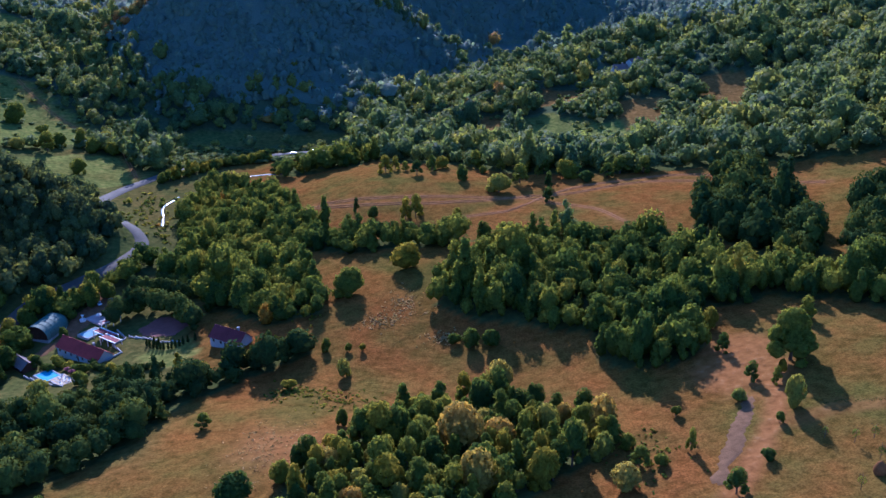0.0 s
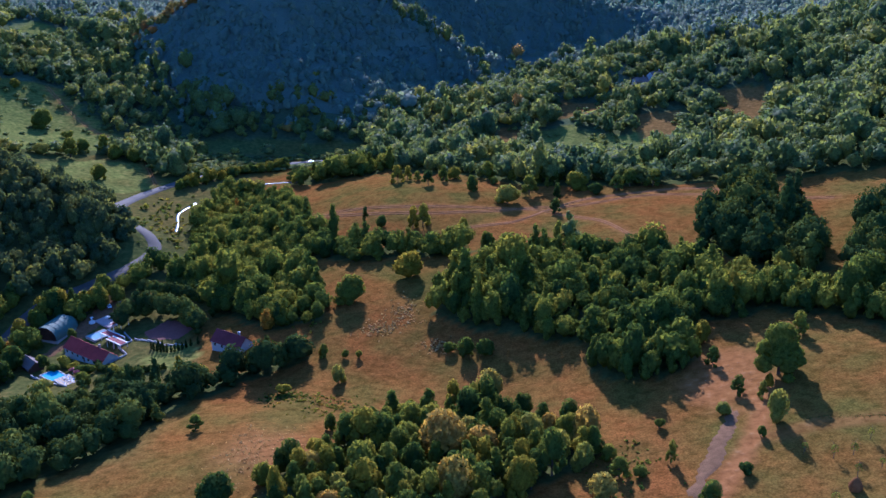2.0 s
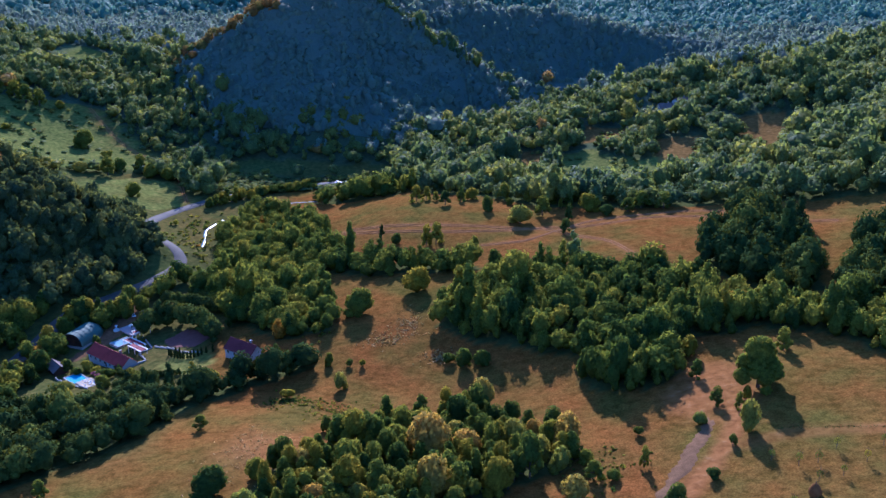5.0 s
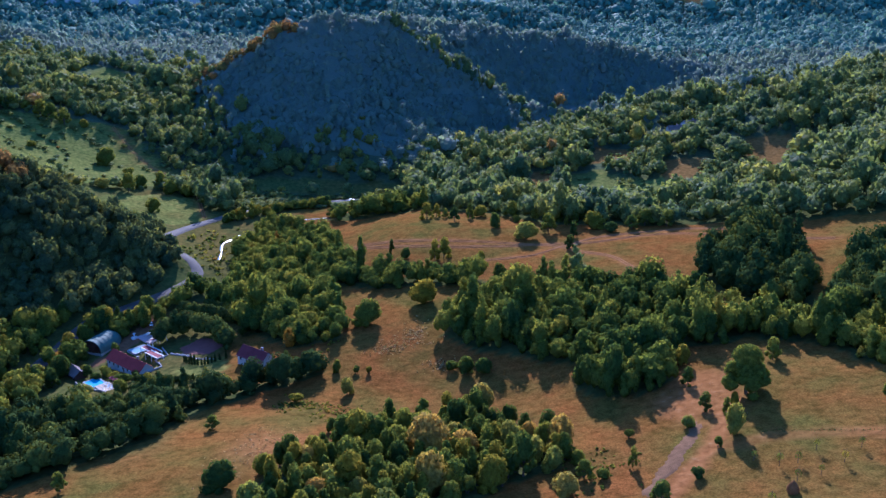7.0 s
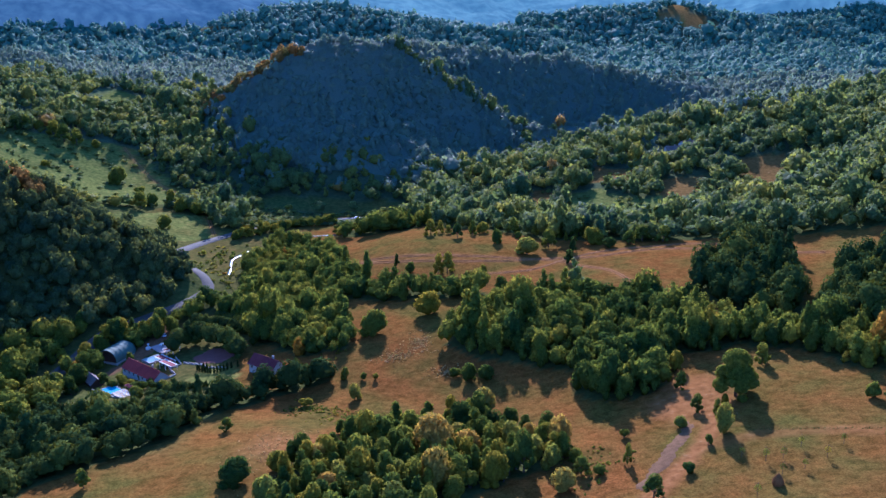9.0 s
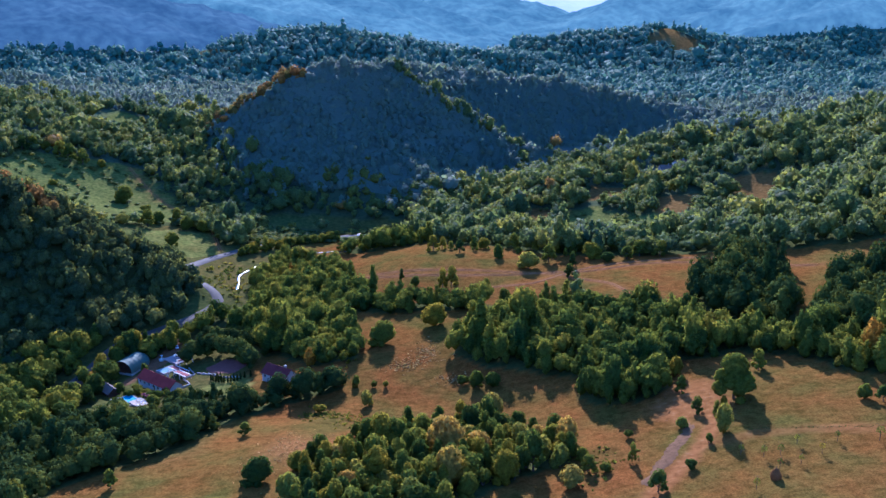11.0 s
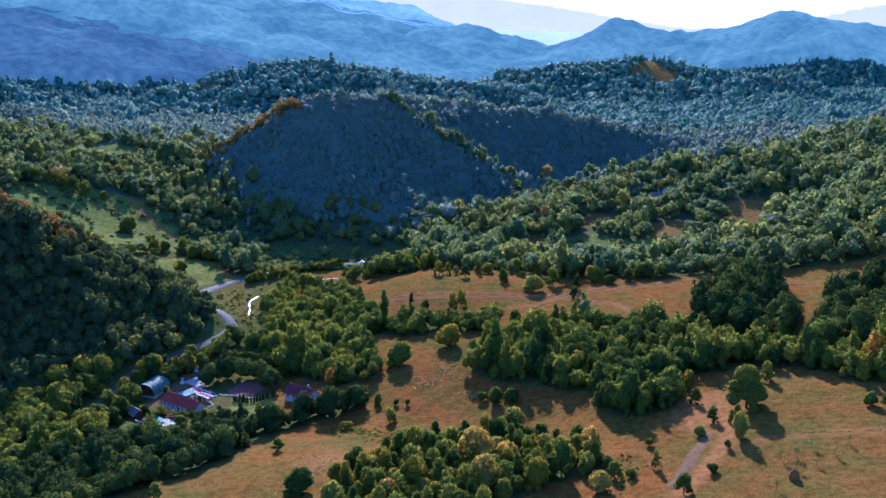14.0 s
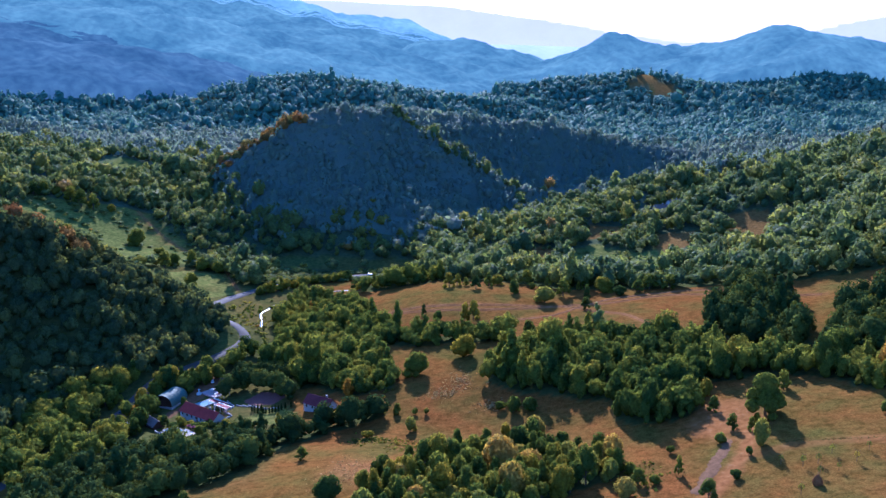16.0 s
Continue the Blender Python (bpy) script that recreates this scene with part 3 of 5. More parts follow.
def crown_shape(rng, lobes, leaves, leaf, form="round", closed=0.0):
    """A crown of unit half-width from z 0.0 to about 2: rounded lobes clad with many small clumps of leaves; closed:
    how far its shading normals are turned upward, which evens out light and shade as haze would.
    """
    centres, sizes = [], []
    for i in range(lobes):
        if form == "tall":
            z = 0.35 + 1.6 * (i + 0.5) / lobes
            a, out = rng.uniform(0, 6.28), 0.30 * (1 - z / 2.6)
            r = (0.68 - 0.22 * z) * rng.uniform(0.85, 1.1)
        elif form == "bush":
            a, out, z = 6.28 * i / lobes + rng.uniform(-0.5, 0.5), rng.uniform(0.25, 0.6), rng.uniform(0.3, 0.8)
            r = rng.uniform(0.38, 0.55)
        elif form == "open":
            a, out = 2.4 * i + rng.uniform(-0.5, 0.5), 0.74 * math.sqrt((i + 0.2) / lobes)
            z = 1.60 - 1.15 * (out / 0.74) ** 2 * rng.uniform(0.5, 1.15) + rng.uniform(-0.15, 0.2)
            r = rng.uniform(0.20, 0.36) if i else 0.55
        else:
            a, out = 2.4 * i + rng.uniform(-0.4, 0.4), 0.62 * math.sqrt((i + 0.3) / lobes)
            z = 1.45 - 1.05 * (out / 0.62) ** 2 * rng.uniform(0.5, 1.2) + rng.uniform(-0.1, 0.16)
            r = rng.uniform(0.22, 0.46)
            if i == 0:
                a, out, z, r = 0.0, 0.0, 0.98, 0.78
        centres.append((math.cos(a) * out, math.sin(a) * out, z))
        sizes.append(r)
    centres, sizes = np.array(centres), np.array(sizes)
    verts, faces, normals = [], [], []
    ico, icof = np.array(ICO), np.array(ICO_FACES)
    middle = np.array((0, 0, 0.75))
    for c, r in zip(centres, sizes):
        faces.append(icof + 12 * len(verts))
        normals.append(ico)
        verts.append(ico * (r * 0.86) * rng.uniform(0.8, 1.12, (12, 1)) * (1, 1, 0.95) + c)
    base = 12 * len(verts)
    if leaves:
        pick = rng.choice(lobes, leaves * 3, p=sizes ** 2 / (sizes ** 2).sum())
        d = rng.normal(size=(leaves * 3, 3))
        d[:, 2] = np.abs(d[:, 2]) * 0.9 + d[:, 2] * 0.25
        d /= np.linalg.norm(d, axis=1)[:, None]
        p = centres[pick] + d * (sizes[pick] * rng.uniform(0.84, 1.1, leaves * 3))[:, None]
        deep = (np.linalg.norm(p[:, None] - centres[None], axis=2) < 0.84 * sizes[None]).any(1)
        keep = np.where(~deep)[0][:leaves]
        p, d = p[keep], d[keep]
        k = len(p)
        nrm = d + rng.normal(size=(k, 3)) * 0.45
        nrm /= np.linalg.norm(nrm, axis=1)[:, None]
        u = np.cross(nrm, rng.normal(size=(k, 3)))
        u /= np.linalg.norm(u, axis=1)[:, None]
        v = np.cross(nrm, u)
        s = leaf * rng.uniform(0.6, 1.4, (k, 1))
        tri = np.stack([p - u * s * 1.15, p + u * s * 0.7 - v * s, p + u * s * 0.5 + v * s], 1).reshape(-1, 3)
        verts.append(tri)
        faces.append(base + np.arange(3 * k).reshape(-1, 3))
        normals.append(np.repeat(0.75 * d + 0.35 * nrm, 3, axis=0))
    verts, normals = np.concatenate(verts), np.concatenate(normals)
    out = verts - middle
    normals = normals + 0.5 * out / np.linalg.norm(out, axis=1)[:, None]
    normals = normals * (1 - closed) + np.array((0, 0, 1.4 * closed))
    return verts, np.concatenate(faces), normals / np.linalg.norm(normals, axis=1)[:, None]


def wood_mesh(name, shapes, places, mat, rng, tints):
    """All crowns of a wood in one mesh. places: rows of x, y, z, half-width, height."""
    pick = rng.integers(0, len(shapes), len(places))
    turn = rng.uniform(0, 6.28, len(places))
    V, Fs, T, N, at = [], [], [], [], 0
    for k, (v, f, nrm) in enumerate(shapes):
        rows = np.where(pick == k)[0]
        if not len(rows):
            continue
        q = places[rows]
        c, s = np.cos(turn[rows])[:, None], np.sin(turn[rows])[:, None]
        x = (v[None, :, 0] * c - v[None, :, 1] * s) * q[:, 3:4] + q[:, 0:1]
        y = (v[None, :, 0] * s + v[None, :, 1] * c) * q[:, 3:4] + q[:, 1:2]
        z = v[None, :, 2] * q[:, 4:5] * 0.5 + q[:, 2:3]
        V.append(np.stack([x, y, z], 2).reshape(-1, 3))
        N.append(np.stack([nrm[None, :, 0] * c - nrm[None, :, 1] * s, nrm[None, :, 0] * s + nrm[None, :, 1] * c, nrm[None, :, 2] + 0 * c], 2).reshape(-1, 3))
        Fs.append((f[None] + (at + len(v) * np.arange(len(rows)))[:, None, None]).reshape(-1, 3))
        T.append(np.repeat(tints[rows], len(v)))
        at += len(v) * len(rows)
    mesh = quick_mesh(name, np.concatenate(V), np.concatenate(Fs), mat, normals=np.concatenate(N))
    mesh.attributes.new("tint", "FLOAT", "POINT").data.foreach_set("value", np.concatenate(T).astype(np.float32))
    return mesh


def scatter(rng, box, step, keep):
    """Uneven places about a step apart in a box x0, y0, x1, y1, where keep(x, y) holds."""
    x, y = np.meshgrid(np.arange(box[0], box[2], step), np.arange(box[1], box[3], step * 0.87))
    x = x + (np.arange(x.shape[0]) % 2)[:, None] * step * 0.5
    x, y = (x + rng.uniform(-0.42, 0.42, x.shape) * step).ravel(), (y + rng.uniform(-0.42, 0.42, y.shape) * step).ravel()
    ok = keep(x, y)
    return x[ok], y[ok]


def tree_rows(rng, x, y, wide, high, sink=-0.05, spread=0.22):
    k = len(x)
    size = rng.lognormal(0, spread, k)
    w = wide * size * rng.uniform(0.85, 1.2, k)
    h = high * size ** 0.8 * rng.uniform(1 - 0.9 * spread, 1 + 1.25 * spread, k)
    return np.stack([x, y, land(x, y) + h * sink, w, h], 1)


def woodland(label, seed, box, step, wide, high, shapes, mat, keep, spread=0.22, roll=0.22, gaps=0.0):
    rng = np.random.default_rng(seed)
    x, y = scatter(rng, box, step, lambda x, y: keep(x, y) & (wobble(x, y, 24, seed + 2) > gaps - 1))
    rows = tree_rows(rng, x, y, wide, high, spread=spread)
    rows[:, 4] *= 1 + roll * wobble(x, y, 30, seed) + roll * wobble(x, y, 13, seed + 1)
    rows[:, 3] *= 1 + 0.5 * roll * wobble(x, y, 30, seed)
    r = np.hypot(x, y)
    for reach, share in ((28, 0.78), (14, 0.7)):
        open_ground = np.any([inside(shape, x * (1 + reach / r), y * (1 + reach / r)) for shape in CLEARINGS.values()], axis=0)
        rows[:, 4] *= np.where(open_ground, share, 1.0)
    tints = np.clip(0.42 + 0.19 * rng.normal(size=len(x)) + 0.2 * wobble(x, y, 45, seed), 0, 1)
    return tagged(new("woodland", wood_mesh("woodland", shapes, rows, mat, rng, tints)), label, "woodland", kind="stuff")


rng = np.random.default_rng(7)
near_shapes = [crown_shape(rng, 7, 230, 0.085) for _ in range(8)] + [crown_shape(rng, 5, 210, 0.085, "tall") for _ in range(3)]
hill_shapes = [crown_shape(rng, 6, 120, 0.11) for _ in range(7)]
mid_shapes = [crown_shape(rng, 5, 76, 0.12) for _ in range(8)] + [crown_shape(rng, 4, 80, 0.13, "tall") for _ in range(2)]
mountain_shapes = [crown_shape(rng, 2, 28, 0.16, closed=0.45) for _ in range(6)] + [crown_shape(rng, 4, 16, 0.14, "tall", closed=0.2) for _ in range(3)]
low_shapes = [crown_shape(rng, 2, 36, 0.26) for _ in range(6)]
far_shapes = [crown_shape(rng, 2, 9, 0.2, closed=0.4) for _ in range(6)] + [crown_shape(rng, 3, 0, 0.18, "tall", closed=0.3) for _ in range(3)]


def in_woods(*names):
    return lambda x, y: wooded(x, y) & np.any([inside(WOODS[k], *ragged(x, y)) for k in names], axis=0)


def valley_end(x, y):
    others = np.any([inside(s, x, y) for s in WOODS.values()], axis=0)
    return wooded(x, y) & ~others


def crest_band(key, a, b, reach):
    """Places close to a stretch of a ridge's crest."""
    return lambda x, y: away_from([p[:2] for p in RIDGES[key][1][a:b]], x, y) + 5 * wobble(x, y, 9, 2) < reach


def thin_behind(x, y):
    """Trees hidden behind the mountain's crest or outside the camera's view are thinned to one in six."""
    line = [p[:2] for p in RIDGES["mountain"][1]]
    edge = np.interp(x, [p[0] for p in line], [p[1] for p in line])
    behind = (x > -240) & (x < 240) & (y > edge + 35) & (y < 1280)
    far_left = (x < -0.56 * y - 70) | (x > 0.46 * y + 30)
    return ~(behind | far_left) | ((np.floor(x * 7.3 + y * 3.7) % 6) == 0)


woodland("dense green broadleaf wood on the pasture slope", 11, (-10, 265, 225, 445), 5.2, 3.7, 10.0, near_shapes, leaf_wood, in_woods("middle"), spread=0.27)
woodland("tall dark green tree clump on a knoll", 12, (110, 325, 265, 500), 6.8, 5.4, 14.5, near_shapes, leaf_hedge_shade, in_woods("dome", "dome_side"), roll=0.12)
woodland("steep wooded hillside above the road", 13, (-400, 280, -160, 545), 6.4, 4.4, 11.0, hill_shapes, leaf_hill_shade, lambda x, y: in_woods("left_hill")(x, y) & thin_behind(x, y) & ~crest_band("left_hill", 2, 5, 6)(x, y))
woodland("rust-coloured autumn trees along the hill's crest", 21, (-430, 400, -200, 545), 7.0, 4.8, 10.5, hill_shapes, leaf_rust, lambda x, y: in_woods("left_hill")(x, y) & crest_band("left_hill", 2, 5, 6)(x, y))
woodland("green trees along the stream between two pastures", 14, (-165, 424, 30, 612), 6.0, 4.5, 10.5, near_shapes, leaf_wood, in_woods("between", "orchard"))
woodland("leafy hedge of trees along the pasture", 20, (-210, 180, -50, 370), 6.2, 4.6, 10.2, near_shapes, leaf_hedge_shade, in_woods("hedge"))
woodland("row of trees between the road and the upper pasture", 25, (-120, 600, -36, 660), 7.0, 4.6, 9.0, near_shapes, leaf_wood, in_woods("road_row"))
woodland("tall trees on the hill's foot above the road bend", 29, (-205, 462, -168, 512), 6.5, 5.2, 14.0, hill_shapes, leaf_hill_shade, lambda x, y: (np.hypot(x + 186, (y - 487) * 0.8) < 15) & (away_from(ROAD, x, y) > 6))
woodland("round green tree clump beside the pasture", 23, (-116, 365, -48, 455), 6.2, 4.8, 11.5, near_shapes, leaf_wood, in_woods("clump"))
woodland("mixed green trees along the road by the farm", 24, (-260, 235, -145, 470), 6.0, 4.4, 9.5, near_shapes, leaf_wood, in_woods("lane", "bank", "verge", "verge_side", "farm_trees", "behind_barn"))
def farther(near, deep):
    """A soft change from one leaf colour to the next, hazier one: the share of places past the line grows over that
    depth.
    """
    def keep(x, y):
        line = np.interp(x, [-340, -275, -220, -60, 60], near)
        return 0.5 + 0.5 * wobble(x, y, 6, 41) < smooth(line, line + deep, y)
    return keep


past_valley, past_mountain = farther((900, 770, 690, 690, 880), 150), farther((1120,) * 5, 260)
woodland("wooded slope rising beyond the upper pasture", 15, (-60, 430, 460, 1060), 8.8, 5.7, 12.0, mid_shapes, leaf_mid, lambda x, y: valley_end(x, y) & thin_behind(x, y) & ~past_valley(x, y), spread=0.3, roll=0.32, gaps=0.12)
woodland("mixed trees on the valley floor below the mountain", 16, (-700, 560, -60, 1070), 8.6, 5.2, 11.0, mid_shapes, leaf_mid, lambda x, y: valley_end(x, y) & thin_behind(x, y) & ~past_valley(x, y), spread=0.28, roll=0.3, gaps=0.1)
woodland("wooded slopes beside the mountain", 17, (-700, 690, 640, 1380), 7.4, 4.8, 11.0, mountain_shapes, leaf_haze, lambda x, y: valley_end(x, y) & thin_behind(x, y) & past_valley(x, y) & ~past_mountain(x, y) & ~crest_band("mountain", 0, 6, 14)(x, y), roll=0.16)
def canopy_height(x, y):
    """One rolling sheet, added between the crowns of the mountain to cover their dark gaps in the hazed leaf colour; it
    dips into the ground at its edges.
    """
    line = np.interp(x, [-340, -275, -220, -60, 60], (900, 770, 690, 690, 880))
    grown = valley_end(x, y) & (y > line + 70) & (y < 1115)
    return land(x, y) + np.where(grown, 5.2 + 1.0 * wobble(x, y, 11, 31) + 0.5 * wobble(x, y, 5, 32), -6.0)


canopy = new("woodland", sheet("woodland", np.arange(-330, 330, 5.0), np.arange(740, 1125, 5.0), canopy_height, leaf_haze, {"tint": lambda x, y: 0.35 + 0.3 * wobble(x, y, 12, 33)}))
tagged(canopy, "forest canopy sheet covering the shaded gaps on the steep mountain", "woodland", kind="stuff")
woodland("sunlit treetops along the mountain spur", 35, (-130, 900, 60, 990), 6.5, 4.6, 13.0, mid_shapes, leaf_mid, crest_band("spur", 0, 5, 8))
woodland("rust-coloured autumn trees on the mountain's crest", 22, (-320, 840, -160, 960), 7.5, 5.0, 11.0, hill_shapes, leaf_rust, crest_band("mountain", 0, 6, 14))
woodland("distant wooded hills, haze put into their blue-green leaves", 18, (-1250, 1120, 1250, 2320), 11.0, 7.4, 13.5, far_shapes, leaf_far_haze, lambda x, y: past_mountain(x, y) & thin_behind(x, y) & (y < np.interp(x, FAR_EDGE[0], FAR_EDGE[1]) + 15) & wooded(x, y))
woodland("low green scrub and bushes beside the road", 26, (-235, 600, -60, 720), 4.6, 2.9, 4.0, low_shapes, leaf_mid, lambda x, y: inside(CLEARINGS["scrub"], x, y) & (away_from(ROAD, x, y) > 7))
woodland("small bushes round the glades of the slope", 27, (20, 630, 240, 800), 9.0, 2.2, 3.0, low_shapes, leaf_mid, lambda x, y: ~wooded(x, y) & (wobble(x, y, 18, 4) > 0.25))
woodland("bushes dotted over the green terraces", 28, (-430, 590, -240, 790), 6.0, 2.6, 3.4, low_shapes, leaf_mid, lambda x, y: inside(CLEARINGS["terraces"], x, y) & (np.sin((y + 0.55 * x) * 0.33 + 2 * wobble(x, y, 30, 7)) > 0.5) & (wobble(x, y, 12, 9) > -0.25))


# ---- helpers for things made of parts ----
def part(name, bm, mat, parent, label="", smooth_shade=False):
    """One mesh object under a thing or a part."""
    mesh = bpy.data.meshes.new(name)
    bm.to_mesh(mesh)
    bm.free()
    if smooth_shade:
        mesh.polygons.foreach_set("use_smooth", np.ones(len(mesh.polygons), bool))
    mesh.materials.append(mat)
    ob = new(name, mesh)
    ob.parent = parent
    return tagged(ob, label)


def box(bm, x0, y0, z0, x1, y1, z1, bevel=0.0):
    m = Matrix.Translation(((x0 + x1) / 2, (y0 + y1) / 2, (z0 + z1) / 2)) @ Matrix.Diagonal((x1 - x0, y1 - y0, z1 - z0, 1))
    made = bmesh.ops.create_cube(bm, size=1, matrix=m)["verts"]
    if bevel:
        edges = {e for v in made for e in v.link_edges}
        bmesh.ops.bevel(bm, geom=list(edges), offset=bevel, segments=1, affect="EDGES")
    return bm


def rod(bm, a, b, r0, r1, sides=7):
    a, b = Vector(a), Vector(b)
    m = Matrix.Translation((a + b) / 2) @ (b - a).to_track_quat("Z", "Y").to_matrix().to_4x4()
    bmesh.ops.create_cone(bm, cap_ends=True, segments=sides, radius1=r0, radius2=r1, depth=(b - a).length, matrix=m)
    return bm


def thing(name, label, category, m, group=""):
    ob = new(name)
    ob.empty_display_size = 0.5
    ob.matrix_basis = m
    return tagged(ob, label, category, group)


def stand(x, y, turn=0.0, sink=0.0):
    return pose(x, y, float(land(x, y)) - sink, 0, 0, turn)


# ---- single trees ----
def mesh_part(name, v, f, mat, parent, normals=None):
    ob = new(name, quick_mesh(name, v, f, mat, normals=normals))
    ob.parent = parent
    return ob


def tree_kind(seed, form, leaves, leaf, lobes, mat, category="tree"):
    """A tree of unit half-width and height 2, with tapered trunk, limbs and crown."""
    r = np.random.default_rng(seed)
    ob = thing(category.replace(" ", "_"), "leafy green broadleaf tree standing in dry pasture", category, Matrix.Identity(4))
    bm = bmesh.new()
    if form != "bush":
        rod(bm, (0, 0, -0.15), (0.02, 0, 0.5), 0.075, 0.055)
        rod(bm, (0.02, 0, 0.48), (0, 0.03, 1.2), 0.055, 0.02)
        for k in range(5):
            a = 1.26 * k + r.uniform(-0.4, 0.4)
            rod(bm, (0.02, 0, 0.4 + 0.08 * k), (math.cos(a) * 0.5, math.sin(a) * 0.5, 0.85 + 0.1 * k), 0.03, 0.01, 5)
    else:
        for k in range(5):
            a = 1.26 * k
            rod(bm, (0, 0, -0.15), (math.cos(a) * 0.4, math.sin(a) * 0.4, 0.7), 0.04, 0.015, 5)
    part("trunk", bm, bark, ob)
    v, f, normals = crown_shape(r, lobes, leaves, leaf, form)
    if form in ("round", "open"):
        v = v * (1, 1, 1.28) - (0, 0, 0.50)
    elif form == "bush":
        v = v * (1, 1, 1.45)
    mesh_part("crown", v, f, mat, ob, normals)
    return ob


def sapling_kind(seed):
    """A nearly bare young tree: stem, twigs and few leaves."""
    r = np.random.default_rng(seed)
    ob = thing("sapling", "thin nearly bare young tree in dry grass", "tree", Matrix.Identity(4))
    bm = bmesh.new()
    rod(bm, (0, 0, -0.1), (0.03, 0, 1.0), 0.045, 0.03)
    rod(bm, (0.03, 0, 1.0), (0, 0, 1.95), 0.03, 0.008)
    for k in range(12):
        a, z = r.uniform(0, 6.28), 0.5 + 0.11 * k
        rod(bm, (0.02, 0, z), (math.cos(a) * 0.6, math.sin(a) * 0.6, z + 0.35), 0.018, 0.005, 4)
    part("trunk", bm, bark, ob)
    v, f, normals = crown_shape(r, 5, 160, 0.09)
    mesh_part("crown", v[60:] * (0.62, 0.62, 0.8) + (0, 0, 0.25), f[100:] - 60, leaf_near, ob, normals[60:])
    return ob


leaf_pale = leaf_material("pale_leaves", [(0, (0.16, 0.19, 0.035)), (0.6, (0.23, 0.23, 0.04)), (1, (0.31, 0.22, 0.045))], "object", 0.45)
KINDS = {
    "r": [tree_kind(31 + k, "open" if k % 2 else "round", 760, 0.072, 13, leaf_near) for k in range(6)],
    "b": [tree_kind(41 + k, "bush", 520, 0.08, 7, leaf_near, "bush") for k in range(2)],
    "t": [tree_kind(51 + k, "tall", 640, 0.075, 8, leaf_near) for k in range(3)],
    "y": [tree_kind(61 + k, "round", 680, 0.072, 10, leaf_pale) for k in range(2)],
    "s": [sapling_kind(71)],
    "big": [tree_kind(75, "open", 3000, 0.052, 30, leaf_near)],
}
TOLD = {"b": "low round green bush on dry pasture", "y": "pale yellow-green tree standing in dry pasture", "t": "slender tall green tree at the wood's edge", "s": "thin nearly bare young tree in dry grass"}


def plant(rows, label, group, kind=""):
    """Trees as rows of x, y, half-width, height and kind."""
    r = random.Random(len(rows) + len(label))
    for x, y, w, h, k in rows:
        k = kind or k
        m = stand(x, y, r.uniform(0, 360)) @ Matrix.Diagonal((w * 1.12, w * 1.12 * r.uniform(0.9, 1.1), h * 0.52, 1))
        ob = copy_thing(r.choice(KINDS[k]), m)
        tagged(ob, TOLD.get(k, label), "", group)


plant([(-16.8, 410, 7.1, 12.5, "r"), (-0.2, 432.8, 3.5, 7.6, "r"), (-41.0, 390, 7.3, 12.0, "r"), (-46.4, 442.1, 4.5, 6.8, "b"), (-46.1, 344, 2.0, 5.5, "r"), (-37.0, 342, 1.5, 3.4, "b"), (-31.4, 341, 1.3, 3.2, "b"), (10.7, 335.6, 3.6, 8.5, "r"), (18.4, 334.1, 3.8, 7.3, "r"), (-46.6, 494.7, 1.8, 6.9, "r"), (-36.7, 483.4, 3.2, 6.8, "r"), (-19.5, 477.7, 3.3, 9.6, "r"), (-14.3, 478.1, 4.1, 10.4, "r"), (-61.3, 479.8, 3.9, 17.8, "t"), (19.5, 432.5, 4.1, 10.5, "r")],
      "round green tree casting shade on dry pasture", "trees on the pasture")
plant([(-34.5, 562.4, 4.1, 8.8, "r"), (-29.0, 567.3, 3.0, 7.4, "r"), (-15.2, 546.3, 3.7, 7.2, "r"), (-7.6, 571.1, 3.0, 5.6, "r"), (11.0, 533.5, 3.4, 9.1, "r"), (30.6, 508.9, 6.8, 11.4, "y"), (43.2, 523.5, 5.2, 9.4, "r"), (53.9, 537.6, 1.6, 5.2, "r"), (57.9, 510.7, 2.5, 7.7, "r"), (55.3, 487.7, 3.1, 6.4, "r"), (79.6, 518.0, 4.5, 6.4, "r"), (91.7, 521.4, 4.7, 6.7, "r"), (7.0, 467.5, 2.6, 8.0, "r"), (23.7, 552.1, 2.5, 4.7, "r"), (-0.5, 567.6, 4.3, 8.3, "r")],
      "round green tree beside the earth tracks of the upper pasture", "trees on the upper pasture")
plant([(128.1, 310.5, 3.3, 7.4, "r"), (95.8, 315.9, 3.0, 9.2, "r"), (95.8, 297.6, 2.4, 5.7, "r"), (98.6, 274.8, 2.3, 5.5, "r"), (104.8, 269.7, 1.7, 4.9, "r"), (108.5, 275.8, 1.4, 5.3, "r"), (104.7, 253.4, 3.6, 12.1, "y"), (91.7, 264.1, 2.4, 4.7, "y"), (72.2, 262.7, 1.6, 3.5, "b"), (98.7, 247.1, 1.3, 4.0, "b"), (72.1, 242.5, 1.6, 6.2, "r"), (62.7, 237.8, 2.3, 3.6, "r")],
      "small green tree near the stony yard", "trees round the stony yard")
plant([(113.5, 283.0, 8.2, 14.0, "big")], "tall spreading green tree casting a long shadow on the pasture", "trees round the stony yard")
